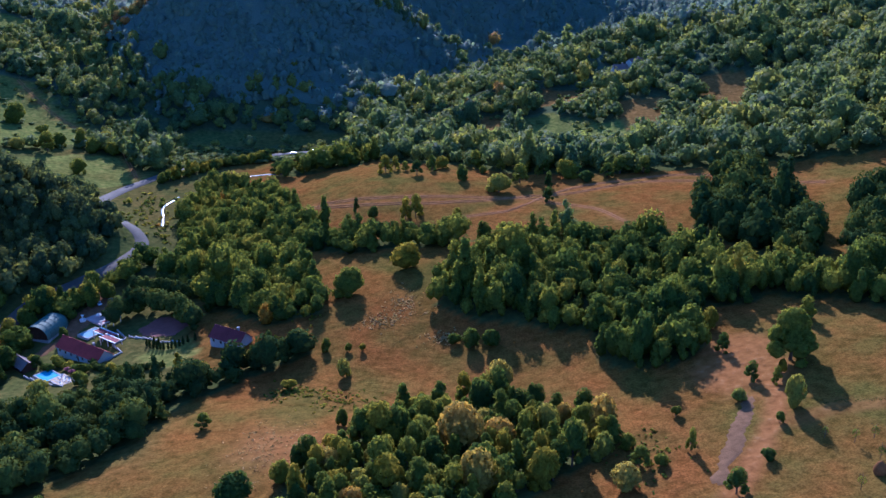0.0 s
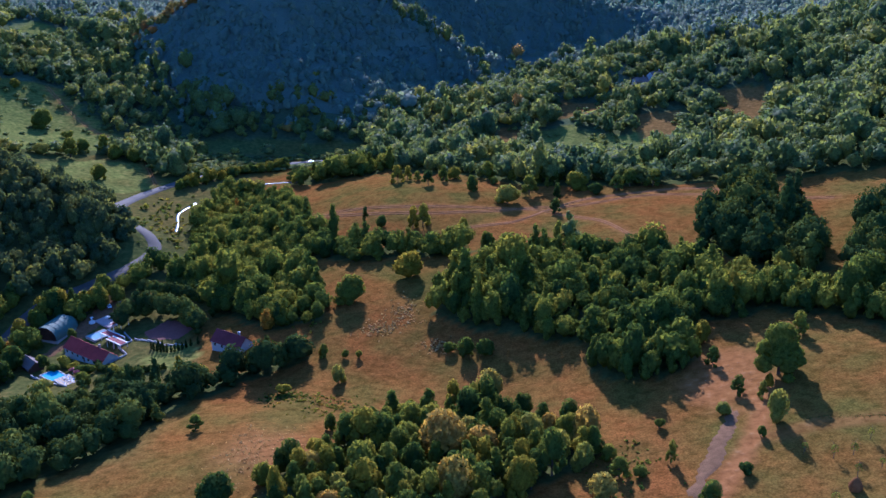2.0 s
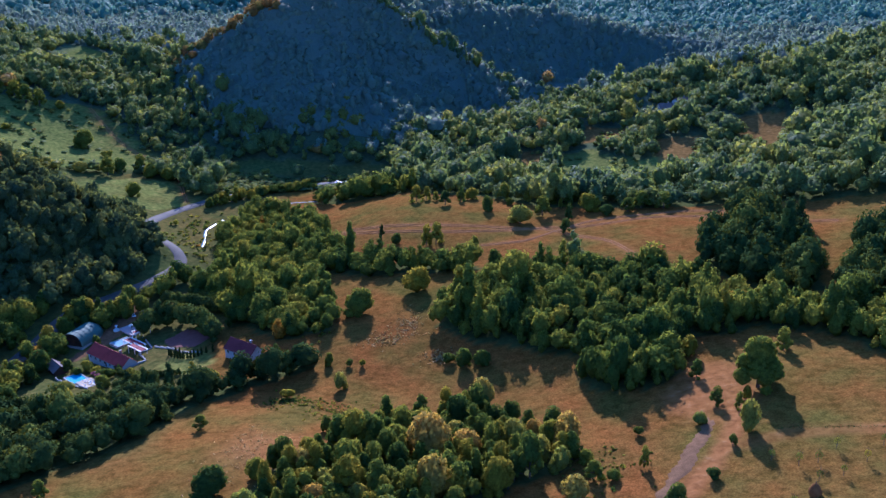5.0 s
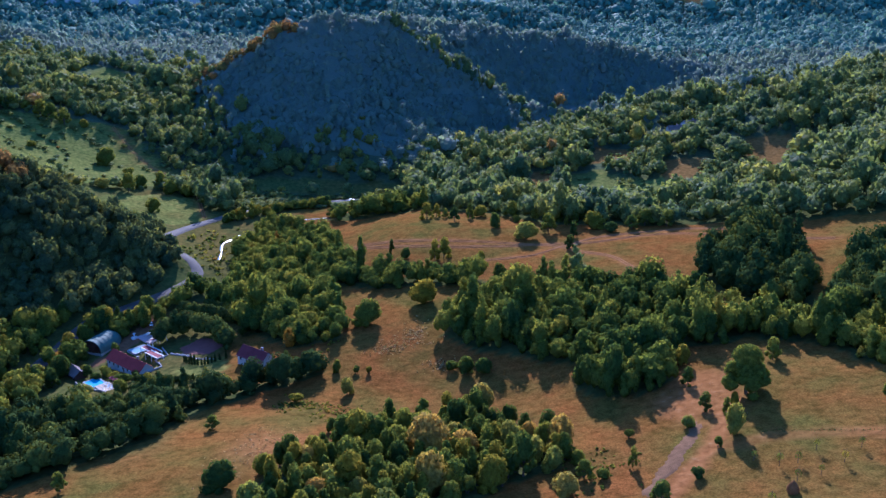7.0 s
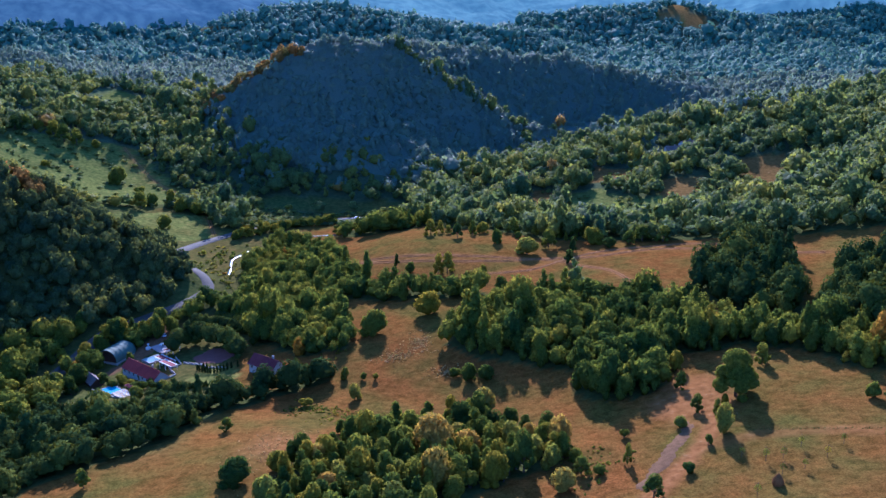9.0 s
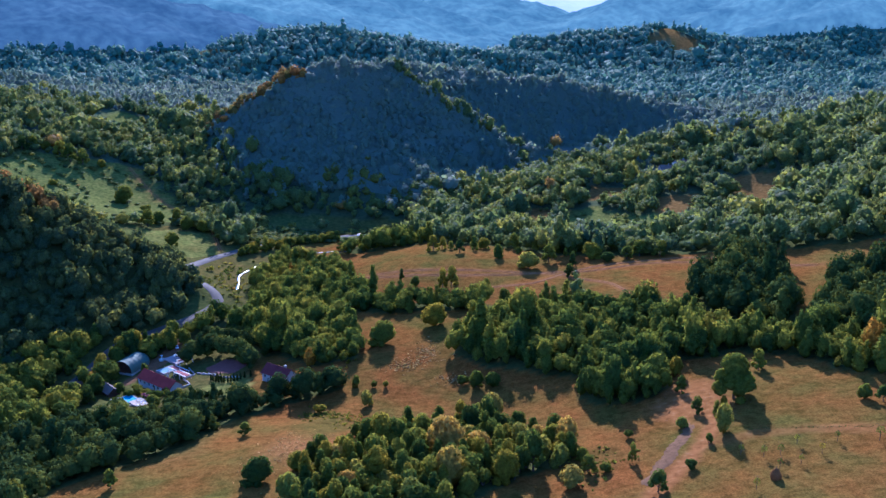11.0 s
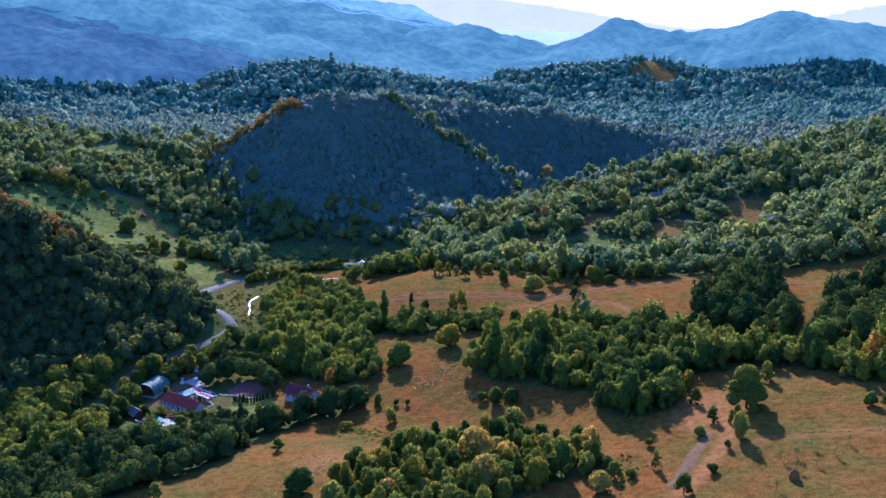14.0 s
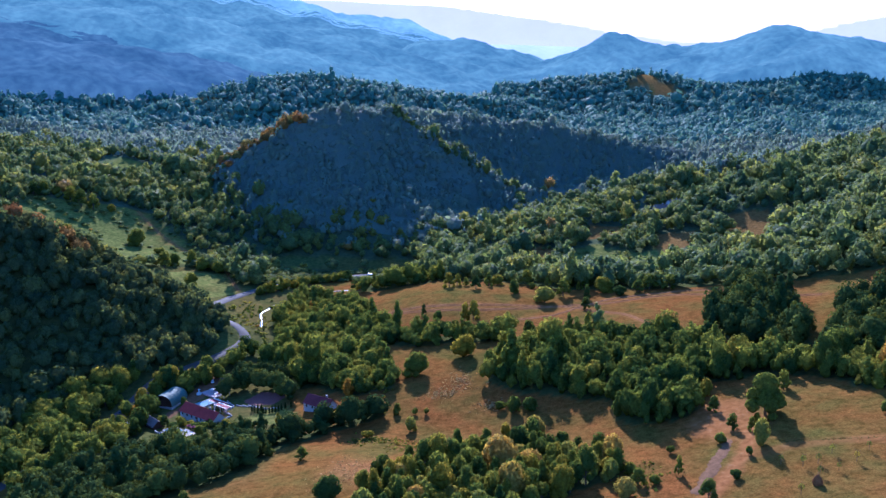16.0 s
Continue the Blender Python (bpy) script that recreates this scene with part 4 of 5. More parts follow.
plant([(-79.7, 279.7, 2.8, 4.7, "r"), (-37.2, 322.2, 2.8, 8.0, "y"), (-33.0, 276.2, 2.3, 6.5, "r"), (-29.0, 278.9, 1.2, 8.1, "s"), (-58.0, 226.1, 5.8, 9.0, "r"), (-56.8, 313.0, 2.9, 4.0, "b"), (-57.6, 346.9, 5.0, 9.3, "y"), (55.1, 248.8, 2.6, 5.4, "r"), (45.3, 244.9, 2.6, 4.1, "y"), (50.7, 228.1, 5.0, 8.0, "y"), (56.7, 239.0, 3.3, 5.4, "r"), (78.4, 218.3, 3.7, 6.1, "r"), (90.1, 230.7, 2.1, 3.6, "b"), (4.5, 340.1, 2.7, 4.0, "b"), (-113, 228, 2.6, 6.0, "r"), (157.6, 271.4, 2.8, 5.5, "r"), (163, 267.5, 3.0, 5.0, "r"), (152, 236.4, 2.4, 6.0, "s")],
      "single green tree on the lower pasture", "trees on the lower pasture")
plant([(113.9, 231.3, 1.9, 5.0, "s"), (119.3, 231.7, 1.9, 4.5, "s"), (107.4, 235.8, 1.6, 4.2, "s"), (107.4, 210.4, 1.8, 4.8, "s"), (126, 238, 1.6, 4.2, "s"), (117, 222, 1.8, 4.6, "s"), (132, 230, 1.7, 4.4, "s"), (124, 224, 1.5, 4.0, "s"), (139, 238, 1.7, 4.2, "s")],
      "thin nearly bare young tree in dry grass", "young orchard trees")
plant([(-187.9, 404, 4.5, 9.0, "r"), (-186, 414, 4.6, 8.4, "r"), (-178.9, 417, 3.0, 8.6, "t"), (-171, 413, 3.9, 7.3, "r"), (-166.7, 418, 5.5, 11.8, "r"), (-191, 385.6, 4.4, 8.5, "r"), (-186.3, 375.4, 4.7, 9.3, "r"), (-184, 382.1, 4.8, 9.9, "r"), (-168.5, 388.7, 2.1, 6.1, "r"), (-207, 394.3, 4.9, 6.8, "r"), (-207, 404, 4.1, 5.9, "r"), (-211, 386, 3.6, 5.7, "r"), (-149.6, 351.7, 2.8, 4.0, "b"), (-161.9, 363.5, 3.0, 4.4, "b"), (-158.6, 335.2, 4.3, 5.1, "y"), (-189.9, 350.4, 3.3, 7.9, "r")],
      "green garden tree among the farm buildings", "trees round the farm")

plant([(-316, 706, 8.2, 14, "r"), (-387, 758, 6.4, 13, "r"), (-398, 762, 6, 12, "r"), (-377, 761, 6, 12, "r"), (-363, 768, 4, 8, "r"), (-428, 752, 5.5, 10, "r"), (-422, 760, 5.2, 10, "r"), (-414, 767, 4.6, 9, "r"), (-266, 634, 6, 11, "r"), (-265, 652, 5.6, 11, "r"), (-283, 627, 6, 8, "y"), (-232, 595, 5.6, 11, "r"), (-240, 648, 5.4, 11, "r"), (-253, 663, 5, 11, "r"), (-238, 668, 5.4, 12, "r"), (-227, 648, 5.6, 10, "r"), (-291, 692, 4.4, 5, "b"), (-374, 699, 3.8, 5, "b")],
      "round green tree on the terraced meadow", "trees on the terraced meadow")
plant([(70.5, 531, 6.6, 10.5, "r"), (59.3, 543, 3.4, 8, "r"), (48.5, 555, 4.6, 8, "r"), (-22.5, 562, 2.6, 5, "r"), (34.4, 556, 3, 6, "r"), (-6.7, 560, 2.7, 8, "r"), (62, 560, 5, 9, "r"), (20, 570, 5, 9, "r"), (100, 528, 5.4, 8, "r"), (112, 524, 5, 8, "r")],
      "round green tree beside the earth tracks of the upper pasture", "trees on the upper pasture")

plant([(-214.4, 357.4, 4, 9, "r"), (-213, 367.9, 4.5, 9, "r"), (-209.6, 381, 4, 9, "r"), (-207.9, 393.4, 4, 8, "r"), (-186, 343, 4.2, 9, "r"), (-217, 374, 4, 8, "r"), (-183.4, 361.3, 5.5, 12, "r"), (-180.6, 348.3, 4, 8, "r"), (-187.5, 396.5, 4.5, 10, "r"), (-181.7, 410.6, 4, 10, "r"), (-173.1, 416.6, 4.5, 9, "r"), (-178, 324.5, 3.5, 6, "r"), (-190.6, 331.9, 4, 8, "r"), (-152.4, 322, 4, 6, "y"), (-214, 339, 4, 8, "r"), (-189.4, 318.3, 4.5, 8, "r"), (-160, 424, 4, 9, "r"), (-146.3, 310.4, 4.5, 9, "r"), (-105, 343, 2.6, 6, "t"), (-93.1, 331.3, 4, 7, "r"), (-82, 331, 4, 7, "r"), (-74, 338, 4, 7, "y"), (-143, 338, 3.4, 6, "r"), (-131, 340, 3.2, 6, "r"), (-160, 361, 2.2, 3.2, "b"), (-155.5, 357.6, 2.4, 3.6, "b"), (-151, 355, 2.0, 3.0, "b"), (-146, 351.5, 2.6, 4.2, "b"), (-163, 356, 2.4, 4.0, "b"), (-170, 361, 2.8, 5.4, "r"), (-173.5, 366, 2.6, 5, "r")],
      "green garden tree among the farm buildings", "trees round the farm")

r = random.Random(61)
for side in (9.5, 13.5):
    rows = []
    for q in catmull([(-183, 612), (-178, 623), (-155, 650), (-126, 673)], 5.5):
        d = side / q.length
        rows.append((q.x * (1 - d) + r.uniform(-1.5, 1.5), q.y * (1 - d) + r.uniform(-1.5, 1.5), r.uniform(2.6, 4.2), r.uniform(4.5, 8.5), r.choice("rrb")))
    plant(rows, "leafy green tree on the verge of the valley road", "trees along the road")

# young trees of the small grove, one by one
r = np.random.default_rng(19)
gx, gy = scatter(r, (-60, 186, 60, 312), 6.2, in_woods("grove"))
plant([(x, y, 3.6 * s, 8.6 * s * q, k) for x, y, s, q, k in zip(gx, gy, r.lognormal(0, 0.2, len(gx)), r.uniform(0.85, 1.2, len(gx)), r.choice(["r", "r", "r", "t", "t", "y", "b"], len(gx)))],
      "young green tree crowded in a small grove", "trees of the small grove")

# ---- farm buildings ----
roof_red = plain("red_roof_tiles", (0.26, 0.045, 0.035), 0.75, 0.8, 0.3, 0.5)
roof_brown = plain("dark_red_roof_tiles", (0.13, 0.035, 0.035), 0.8, 0.8, 0.3, 0.5)
roof_green = plain("green_sheet_roof", (0.10, 0.135, 0.105), 0.7, 0.4, 0.15, 0.1)
roof_grey = plain("grey_shingle_roof", (0.17, 0.13, 0.11), 0.85, 0.8, 0.3, 0.4)
awning_red = plain("dark_red_awning", (0.20, 0.05, 0.05), 0.8, 0.6)
paving = plain("pale_paving", (0.42, 0.33, 0.30), 0.85, 0.8, 0.15)
timber = plain("pale_timber", (0.48, 0.36, 0.22), 0.8, 1.5)
pool_tile = plain("blue_pool_lining", (0.08, 0.30, 0.42), 0.25, 0.8, 0.1, gloss=0.3)
pond_water = plain("still_water", (0.22, 0.32, 0.36), 0.12, 0.5, 0.1, 0.05)
car_white = plain("white_car_paint", (0.75, 0.76, 0.78), 0.3, 0.5, 0.03, 0.0)
car_dark = plain("dark_car_paint", (0.05, 0.055, 0.065), 0.3, 0.5, 0.03, 0.0)
rubber = plain("black_rubber", (0.02, 0.02, 0.02), 0.8)
canvas = plain("cream_canvas", (0.65, 0.60, 0.52), 0.9)
glass_m, glass_n, glass_l, glass_s = material("window_glass", 0.08)
glass_s.inputs["Base Color"].default_value = (0.02, 0.03, 0.04, 1)
glass_s.inputs["Specular IOR Level"].default_value = 0.6


def window(parent, x, y, z, wide, high, facing, shutter=None):
    """A window on a wall that faces -y (facing -1) or +y: frame, pane and sill."""
    bm = bmesh.new()
    t = 0.08
    for x0, x1, z0, z1 in ((-wide / 2, wide / 2, high / 2 - t, high / 2), (-wide / 2, wide / 2, -high / 2, -high / 2 + t), (-wide / 2, -wide / 2 + t, -high / 2 + t, high / 2 - t), (wide / 2 - t, wide / 2, -high / 2 + t, high / 2 - t), (-t / 2, t / 2, -high / 2 + t, high / 2 - t)):
        box(bm, x + x0, y - 0.06, z + z0, x + x1, y + 0.06, z + z1)
    w = part("window", bm, dark_wood, parent)
    part("pane", box(bmesh.new(), x - wide / 2 + t, y - 0.02, z - high / 2 + t, x + wide / 2 - t, y + 0.02, z + high / 2 - t), glass_m, w, "dark window glass")
    part("sill", box(bmesh.new(), x - wide / 2 - 0.1, y - 0.02 + facing * 0.12, z - high / 2 - 0.08, x + wide / 2 + 0.1, y + 0.02 + facing * 0.02 + 0.1, z - high / 2, 0.01), concrete, w)


def gabled_house(name, label, m, long, wide, eave, ridge, wall_mat, roof_mat, windows=4, chimney=True, group=""):
    """House with its long side along x: walls with gables, pitched roof of two slopes, gutters, chimney, windows and door."""
    ob = thing(name, label, name.split("_")[-1], m, group)
    bm = bmesh.new()
    x, y = long / 2, wide / 2
    v = [bm.verts.new(p) for p in ((-x, -y, -2), (x, -y, -2), (x, y, -2), (-x, y, -2), (-x, -y, eave), (x, -y, eave), (x, y, eave), (-x, y, eave), (-x, 0, ridge - 0.1), (x, 0, ridge - 0.1))]
    for f in ((0, 1, 5, 4), (2, 3, 7, 6), (1, 2, 6, 9, 5), (3, 0, 4, 8, 7), (4, 5, 9, 8), (6, 7, 8, 9), (3, 2, 1, 0)):
        bm.faces.new([v[i] for i in f])
    bmesh.ops.recalc_face_normals(bm, faces=bm.faces)
    part("wall", bm, wall_mat, ob)
    over, thick = 0.5, 0.18
    fall = (ridge - eave) / y
    for side in (-1, 1):
        rows = 9
        for k in range(rows):
            bm = bmesh.new()
            a, b = k / rows, (k + 1) / rows + 0.02
            ya, yb = side * (y + over) * a, side * (y + over) * b
            za, zb = ridge + 0.05 - fall * abs(ya), ridge + 0.05 - fall * abs(yb)
            ps = [(-x - over, ya, za), (x + over, ya, za), (x + over, yb, zb + 0.05), (-x - over, yb, zb + 0.05)]
            top = [bm.verts.new(p) for p in ps]
            low = [bm.verts.new((p[0], p[1], p[2] - thick)) for p in ps]
            bm.faces.new(top), bm.faces.new(low[::-1])
            for i in range(4):
                bm.faces.new((top[i], low[i], low[(i + 1) % 4], top[(i + 1) % 4]))
            bmesh.ops.recalc_face_normals(bm, faces=bm.faces)
            part("tile_course", bm, roof_mat, ob)
    part("ridge_tiles", rod(bmesh.new(), (-x - over, 0, ridge + 0.08), (x + over, 0, ridge + 0.08), 0.16, 0.16, 8), roof_mat, ob)
    for side in (-1, 1):
        yy = side * (y + over + 0.05)
        part("gutter", rod(bmesh.new(), (-x - over, yy, eave - fall * over - 0.05), (x + over, yy, eave - fall * over - 0.05), 0.08, 0.08, 6), concrete, ob)
    if chimney:
        c = part("chimney", box(bmesh.new(), x * 0.4, 0.5, eave, x * 0.4 + 0.8, 1.3, ridge + 1.0), concrete, ob)
        part("chimney_cap", box(bmesh.new(), x * 0.4 - 0.1, 0.4, ridge + 1.0, x * 0.4 + 0.9, 1.4, ridge + 1.12, 0.02), concrete, c)
    for k in range(windows):
        window(ob, -x + long * (k + 0.5) / windows, -y, eave * 0.55, 1.1, 1.3, -1)
    d = part("door", box(bmesh.new(), x * 0.05 - 0.5, -y - 0.07, 0, x * 0.05 + 0.5, -y + 0.05, 2.05, 0.02), dark_wood, ob)
    part("handle", rod(bmesh.new(), (x * 0.05 + 0.38, -y - 0.14, 1.0), (x * 0.05 + 0.38, -y - 0.14, 1.15), 0.02, 0.02, 6), white_paint, d)
    return ob


def floor_at(x, y, turn):
    return pose(x, y, float(land(x, y)) + 0.3, 0, 0, turn)


gabled_house("farm_house", "long white farmhouse with a red tiled roof", floor_at(-152.2, 369.2, -33), 26, 8.2, 3.3, 6.6, white_wall, roof_red, 7)
gabled_house("garden_house", "white house with a dark red roof beside the hedge", floor_at(-87.2, 359.6, -30), 15.5, 8.2, 3.2, 6.6, white_wall, roof_brown, 4)
gabled_house("timber_shed", "small dark timber shed with a grey roof", floor_at(-176.0, 362.5, -43), 9.5, 5.6, 2.4, 4.6, dark_wood, roof_grey, 2, False)
gabled_house("valley_house", "small white house with a grey roof among distant trees", floor_at(150.5, 829, 15), 12, 8, 3.4, 6.2, white_wall, roof_grey, 3, True, "houses among the trees")
gabled_house("valley_house", "small white house with a grey roof among distant trees", floor_at(165, 836, 35), 15, 8, 3.4, 6.4, white_wall, roof_grey, 3, True, "houses among the trees")
gabled_house("field_hut", "little white hut at the edge of the meadow", floor_at(-253, 693, 10), 5, 3.5, 2.2, 3.2, white_wall, roof_grey, 1, False)


def vaulted_barn(m, long, wide, high):
    ob = thing("barn", "large barn with a rounded green sheet-metal roof", "barn", m)
    n = 14
    arch = [(-wide / 2 * math.cos(math.pi * k / n), high * math.sin(math.pi * k / n) ** 0.8) for k in range(n + 1)]
    for i in range(6):
        bm = bmesh.new()
        y0, y1 = long * i / 6, long * (i + 1) / 6 - 0.06
        shrink = [1.0 if i < 5 else 1.0, 1.0 if i < 5 else 0.72]
        a = [bm.verts.new((x * shrink[0], y0, z * shrink[0])) for x, z in arch]
        b = [bm.verts.new((x * shrink[1], y1, z * shrink[1])) for x, z in arch]
        for k in range(n):
            bm.faces.new((a[k], b[k], b[k + 1], a[k + 1]))
        if i == 5:
            bm.faces.new(b)
        bmesh.ops.recalc_face_normals(bm, faces=bm.faces)
        bmesh.ops.solidify(bm, geom=bm.faces[:], thickness=0.1)
        part("roof_panel", bm, roof_green, ob)
        rib = bmesh.new()
        for (xa, za), (xb, zb) in zip(arch, arch[1:]):
            rod(rib, (xa * 1.005, y0, za * 1.005), (xb * 1.005, y0, zb * 1.005), 0.09, 0.09, 5)
        part("rib", rib, roof_green, ob)
    bm = bmesh.new()
    bm.faces.new([bm.verts.new((x * 0.97, 0.25, max(z * 0.97, 0))) for x, z in arch])
    bmesh.ops.solidify(bm, geom=bm.faces[:], thickness=0.15)
    g = part("gable", bm, dark_wood, ob)
    part("door", box(bmesh.new(), -2, 0.02, -0.5, 2, 0.2, 3.4, 0.02), dark_wood, g)
    part("plinth", box(bmesh.new(), -wide / 2 - 0.1, 0.0, -2, wide / 2 + 0.1, long, 0.15), concrete, ob)
    return ob


vaulted_barn(pose(-180.0, 386.4, float(land(-178, 394)) + 0.3, 0, 0, -14), 18, 12, 6.2)


def pool(name, label, m, long, wide, lining, rim=0.6):
    ob = thing(name, label, name.split("_")[-1], m)
    bm = bmesh.new()
    for x0, y0, x1, y1 in ((-long / 2 - rim, -wide / 2 - rim, long / 2 + rim, -wide / 2), (-long / 2 - rim, wide / 2, long / 2 + rim, wide / 2 + rim), (-long / 2 - rim, -wide / 2, -long / 2, wide / 2), (long / 2, -wide / 2, long / 2 + rim, wide / 2)):
        box(bm, x0, y0, -2, x1, y1, 0.45, 0.03)
    part("rim", bm, concrete, ob)
    part("basin_floor", box(bmesh.new(), -long / 2, -wide / 2, -2, long / 2, wide / 2, 0.1), lining, ob)
    part("water", box(bmesh.new(), -long / 2, -wide / 2, 0.1, long / 2, wide / 2, 0.3), lining, ob)
    return ob


pool("swimming_pool", "bright blue swimming pool with a pale rim", floor_at(-160.8, 350.6, -38), 9.5, 6.5, pool_tile)
pool("garden_pond", "pale still garden pond with a concrete rim", floor_at(-157.3, 392, -35), 6.2, 8.5, pond_water)

deck = thing("pool_deck", "pale timber deck beside the swimming pool", "deck", floor_at(-152.6, 344.0, -38))
for k in range(14):
    part("plank", box(bmesh.new(), -4.2, -3.5 + 0.5 * k, -1.5, 4.2, -3.03 + 0.5 * k, 0.42), timber if k % 3 else concrete, deck)


def lounger():
    ob = thing("sun_lounger", "white sun lounger on the pool deck", "lounger", Matrix.Identity(4), "loungers by the pool")
    part("mattress", box(bmesh.new(), -0.32, -0.95, 0.3, 0.32, 0.45, 0.42, 0.04), white_paint, ob)
    bm = box(bmesh.new(), -0.32, 0.0, -0.06, 0.32, 0.7, 0.06, 0.04)
    bm.transform(pose(0, 0.45, 0.36, 40))
    part("backrest", bm, white_paint, ob)
    for x in (-0.28, 0.28):
        for y in (-0.85, 0.4):
            part("leg", rod(bmesh.new(), (x, y, 0), (x, y, 0.31), 0.03, 0.03, 5), timber, ob)
    return ob


first = lounger()
for k in range(5):
    copy_thing(first, deck.matrix_basis @ pose(-3.2 + 1.5 * k, 1.2 - 0.8 * (k % 2), 0.42, 0, 0, 10 * k))
first.matrix_basis = deck.matrix_basis @ pose(2.6, -2.2, 0.42, 0, 0, 75)


def parasol(x, y, mat, label):
    ob = thing("parasol", label, "parasol", floor_at(x, y, 0), "parasols of the terrace")
    part("pole", rod(bmesh.new(), (0, 0, -0.6), (0, 0, 2.6), 0.04, 0.04, 6), white_paint, ob)
    bm = bmesh.new()
    bmesh.ops.create_cone(bm, cap_ends=False, segments=8, radius1=1.6, radius2=0.05, depth=0.7, matrix=pose(0, 0, 2.45))
    bmesh.ops.solidify(bm, geom=bm.faces[:], thickness=0.03)
    part("canopy", bm, mat, ob)


for x, y, mat, label in ((-150.5, 349.5, awning_red, "dark red parasol beside the pool"), (-153.5, 352.5, awning_red, "dark red parasol beside the pool"), (-158, 405.5, canvas, "cream parasol on the paved terrace"), (-154.5, 408.5, canvas, "cream parasol on the paved terrace"), (-151.5, 403, canvas, "cream parasol on the paved terrace")):
    parasol(x, y, mat, label)

terrace = thing("paved_terrace", "pale pink paved terrace behind the farmhouse", "terrace", floor_at(-157.5, 405.0, -35))
for i in range(6):
    for k in range(4):
        part("slab", box(bmesh.new(), -6 + 2 * i, -4 + 2 * k, -1.5, -4.04 + 2 * i, -2.04 + 2 * k, 0.2 + 0.01 * ((i + k) % 2), 0.02), paving, terrace)

fountain = thing("fountain", "tall white stone fountain on the terrace", "fountain", floor_at(-165.2, 404, 0))
bm = bmesh.new()
bmesh.ops.create_cone(bm, cap_ends=True, segments=16, radius1=1.5, radius2=1.4, depth=1.4, matrix=pose(0, 0, 0))
part("basin", bm, white_paint, fountain)
part("column", rod(bmesh.new(), (0, 0, 0.6), (0, 0, 3.0), 0.35, 0.22, 10), white_paint, fountain)
bm = bmesh.new()
bmesh.ops.create_cone(bm, cap_ends=True, segments=14, radius1=0.2, radius2=0.8, depth=0.4, matrix=pose(0, 0, 2.4))
part("bowl", bm, white_paint, fountain)


def pergola(x, y, turn, long, wide):
    """Terrace awning: posts, pale beams and dark red cloth between them."""
    ob = thing("pergola", "terrace pergola with pale beams and dark red awnings", "pergola", floor_at(x, y, turn), "pergolas of the terrace")
    for sx in (-1, 0, 1):
        for sy in (-1, 1):
            part("post", box(bmesh.new(), sx * long / 2 - 0.12, sy * wide / 2 - 0.12, -1.5, sx * long / 2 + 0.12, sy * wide / 2 + 0.12, 2.7), white_paint, ob)
    for sy in (-1, 1):
        part("beam", box(bmesh.new(), -long / 2 - 0.4, sy * wide / 2 - 0.3, 2.7, long / 2 + 0.4, sy * wide / 2 + 0.3, 2.95, 0.02), white_paint, ob)
    for sx in (-1, 1):
        bm = box(bmesh.new(), -long / 4 + 0.1, -wide / 2 + 0.3, -0.03, long / 4 - 0.1, wide / 2 - 0.3, 0.03)
        bm.transform(pose(sx * long / 4, 0, 2.85, 4 * sx))
        part("awning", bm, awning_red, ob)


pergola(-148.5, 385.5, -35, 12, 4.0)
pergola(-144.0, 378.5, -35, 10, 3.5)
pergola(-150.5, 399.0, 55, 8, 3.0)


def wall_run(name, label, line, high, thick, mat):
    """A low wall along a line of places."""
    ob = thing(name, label, "wall", Matrix.Identity(4))
    for (ax, ay), (bx, by) in zip(line, line[1:]):
        a, b = Vector((ax, ay)), Vector((bx, by))
        n = max(1, int((b - a).length / 4))
        for k in range(n):
            p, q = a.lerp(b, k / n), a.lerp(b, (k + 1) / n)
            c = (p + q) / 2
            bm = box(bmesh.new(), -(q - p).length / 2, -thick / 2, -1, (q - p).length / 2, thick / 2, high, 0.03)
            bm.transform(pose(c.x, c.y, float(land(c.x, c.y)), 0, 0, math.degrees(math.atan2((q - p).y, (q - p).x))))
            part("wall_section", bm, mat, ob)


wall_run("garden_wall", "low pale garden wall round the terrace", [(-141, 361), (-136, 368), (-143, 377), (-139, 383), (-146, 393)], 0.7, 0.5, concrete)
wall_run("garden_wall", "low pale garden wall round the terrace", [(-138, 384), (-127, 378), (-120, 372), (-111, 370)], 0.6, 0.5, concrete)
wall_run("pool_wall", "low stone wall below the swimming pool", [(-172, 353), (-160, 343), (-150, 338)], 0.8, 0.5, concrete)

for k, (x, y) in enumerate([(-133.5, 352.5), (-131.5, 350.2)]):
    beam = thing("timber_stack", "pale sawn timber stacked on the lawn", "timber", floor_at(x, y, -22), "timber on the lawn")
    for i in range(3):
        part("board", box(bmesh.new(), -3, -0.5 + 0.35 * i, -0.7, 3, -0.2 + 0.35 * i, 0.15 + 0.05 * (i % 2), 0.02), timber, beam)


# ---- hedges and clipped trees of the garden ----
def hedge(name, label, line, wide, high, seed):
    """A grown hedge: lobed bushes close along a line, in one mesh."""
    r = np.random.default_rng(seed)
    run = catmull(line, wide * 0.55)
    x = np.array([q.x for q in run]) + r.uniform(-0.4, 0.4, len(run))
    y = np.array([q.y for q in run]) + r.uniform(-0.4, 0.4, len(run))
    rows = np.stack([x, y, land(x, y) - 0.3, np.full(len(x), wide) * r.uniform(0.85, 1.2, len(x)), high * r.uniform(0.9, 1.15, len(x))], 1)
    return tagged(new(name, wood_mesh(name, near_shapes, rows, leaf_hedge_shade, r, r.uniform(0.2, 0.9, len(x)))), label, "hedge")


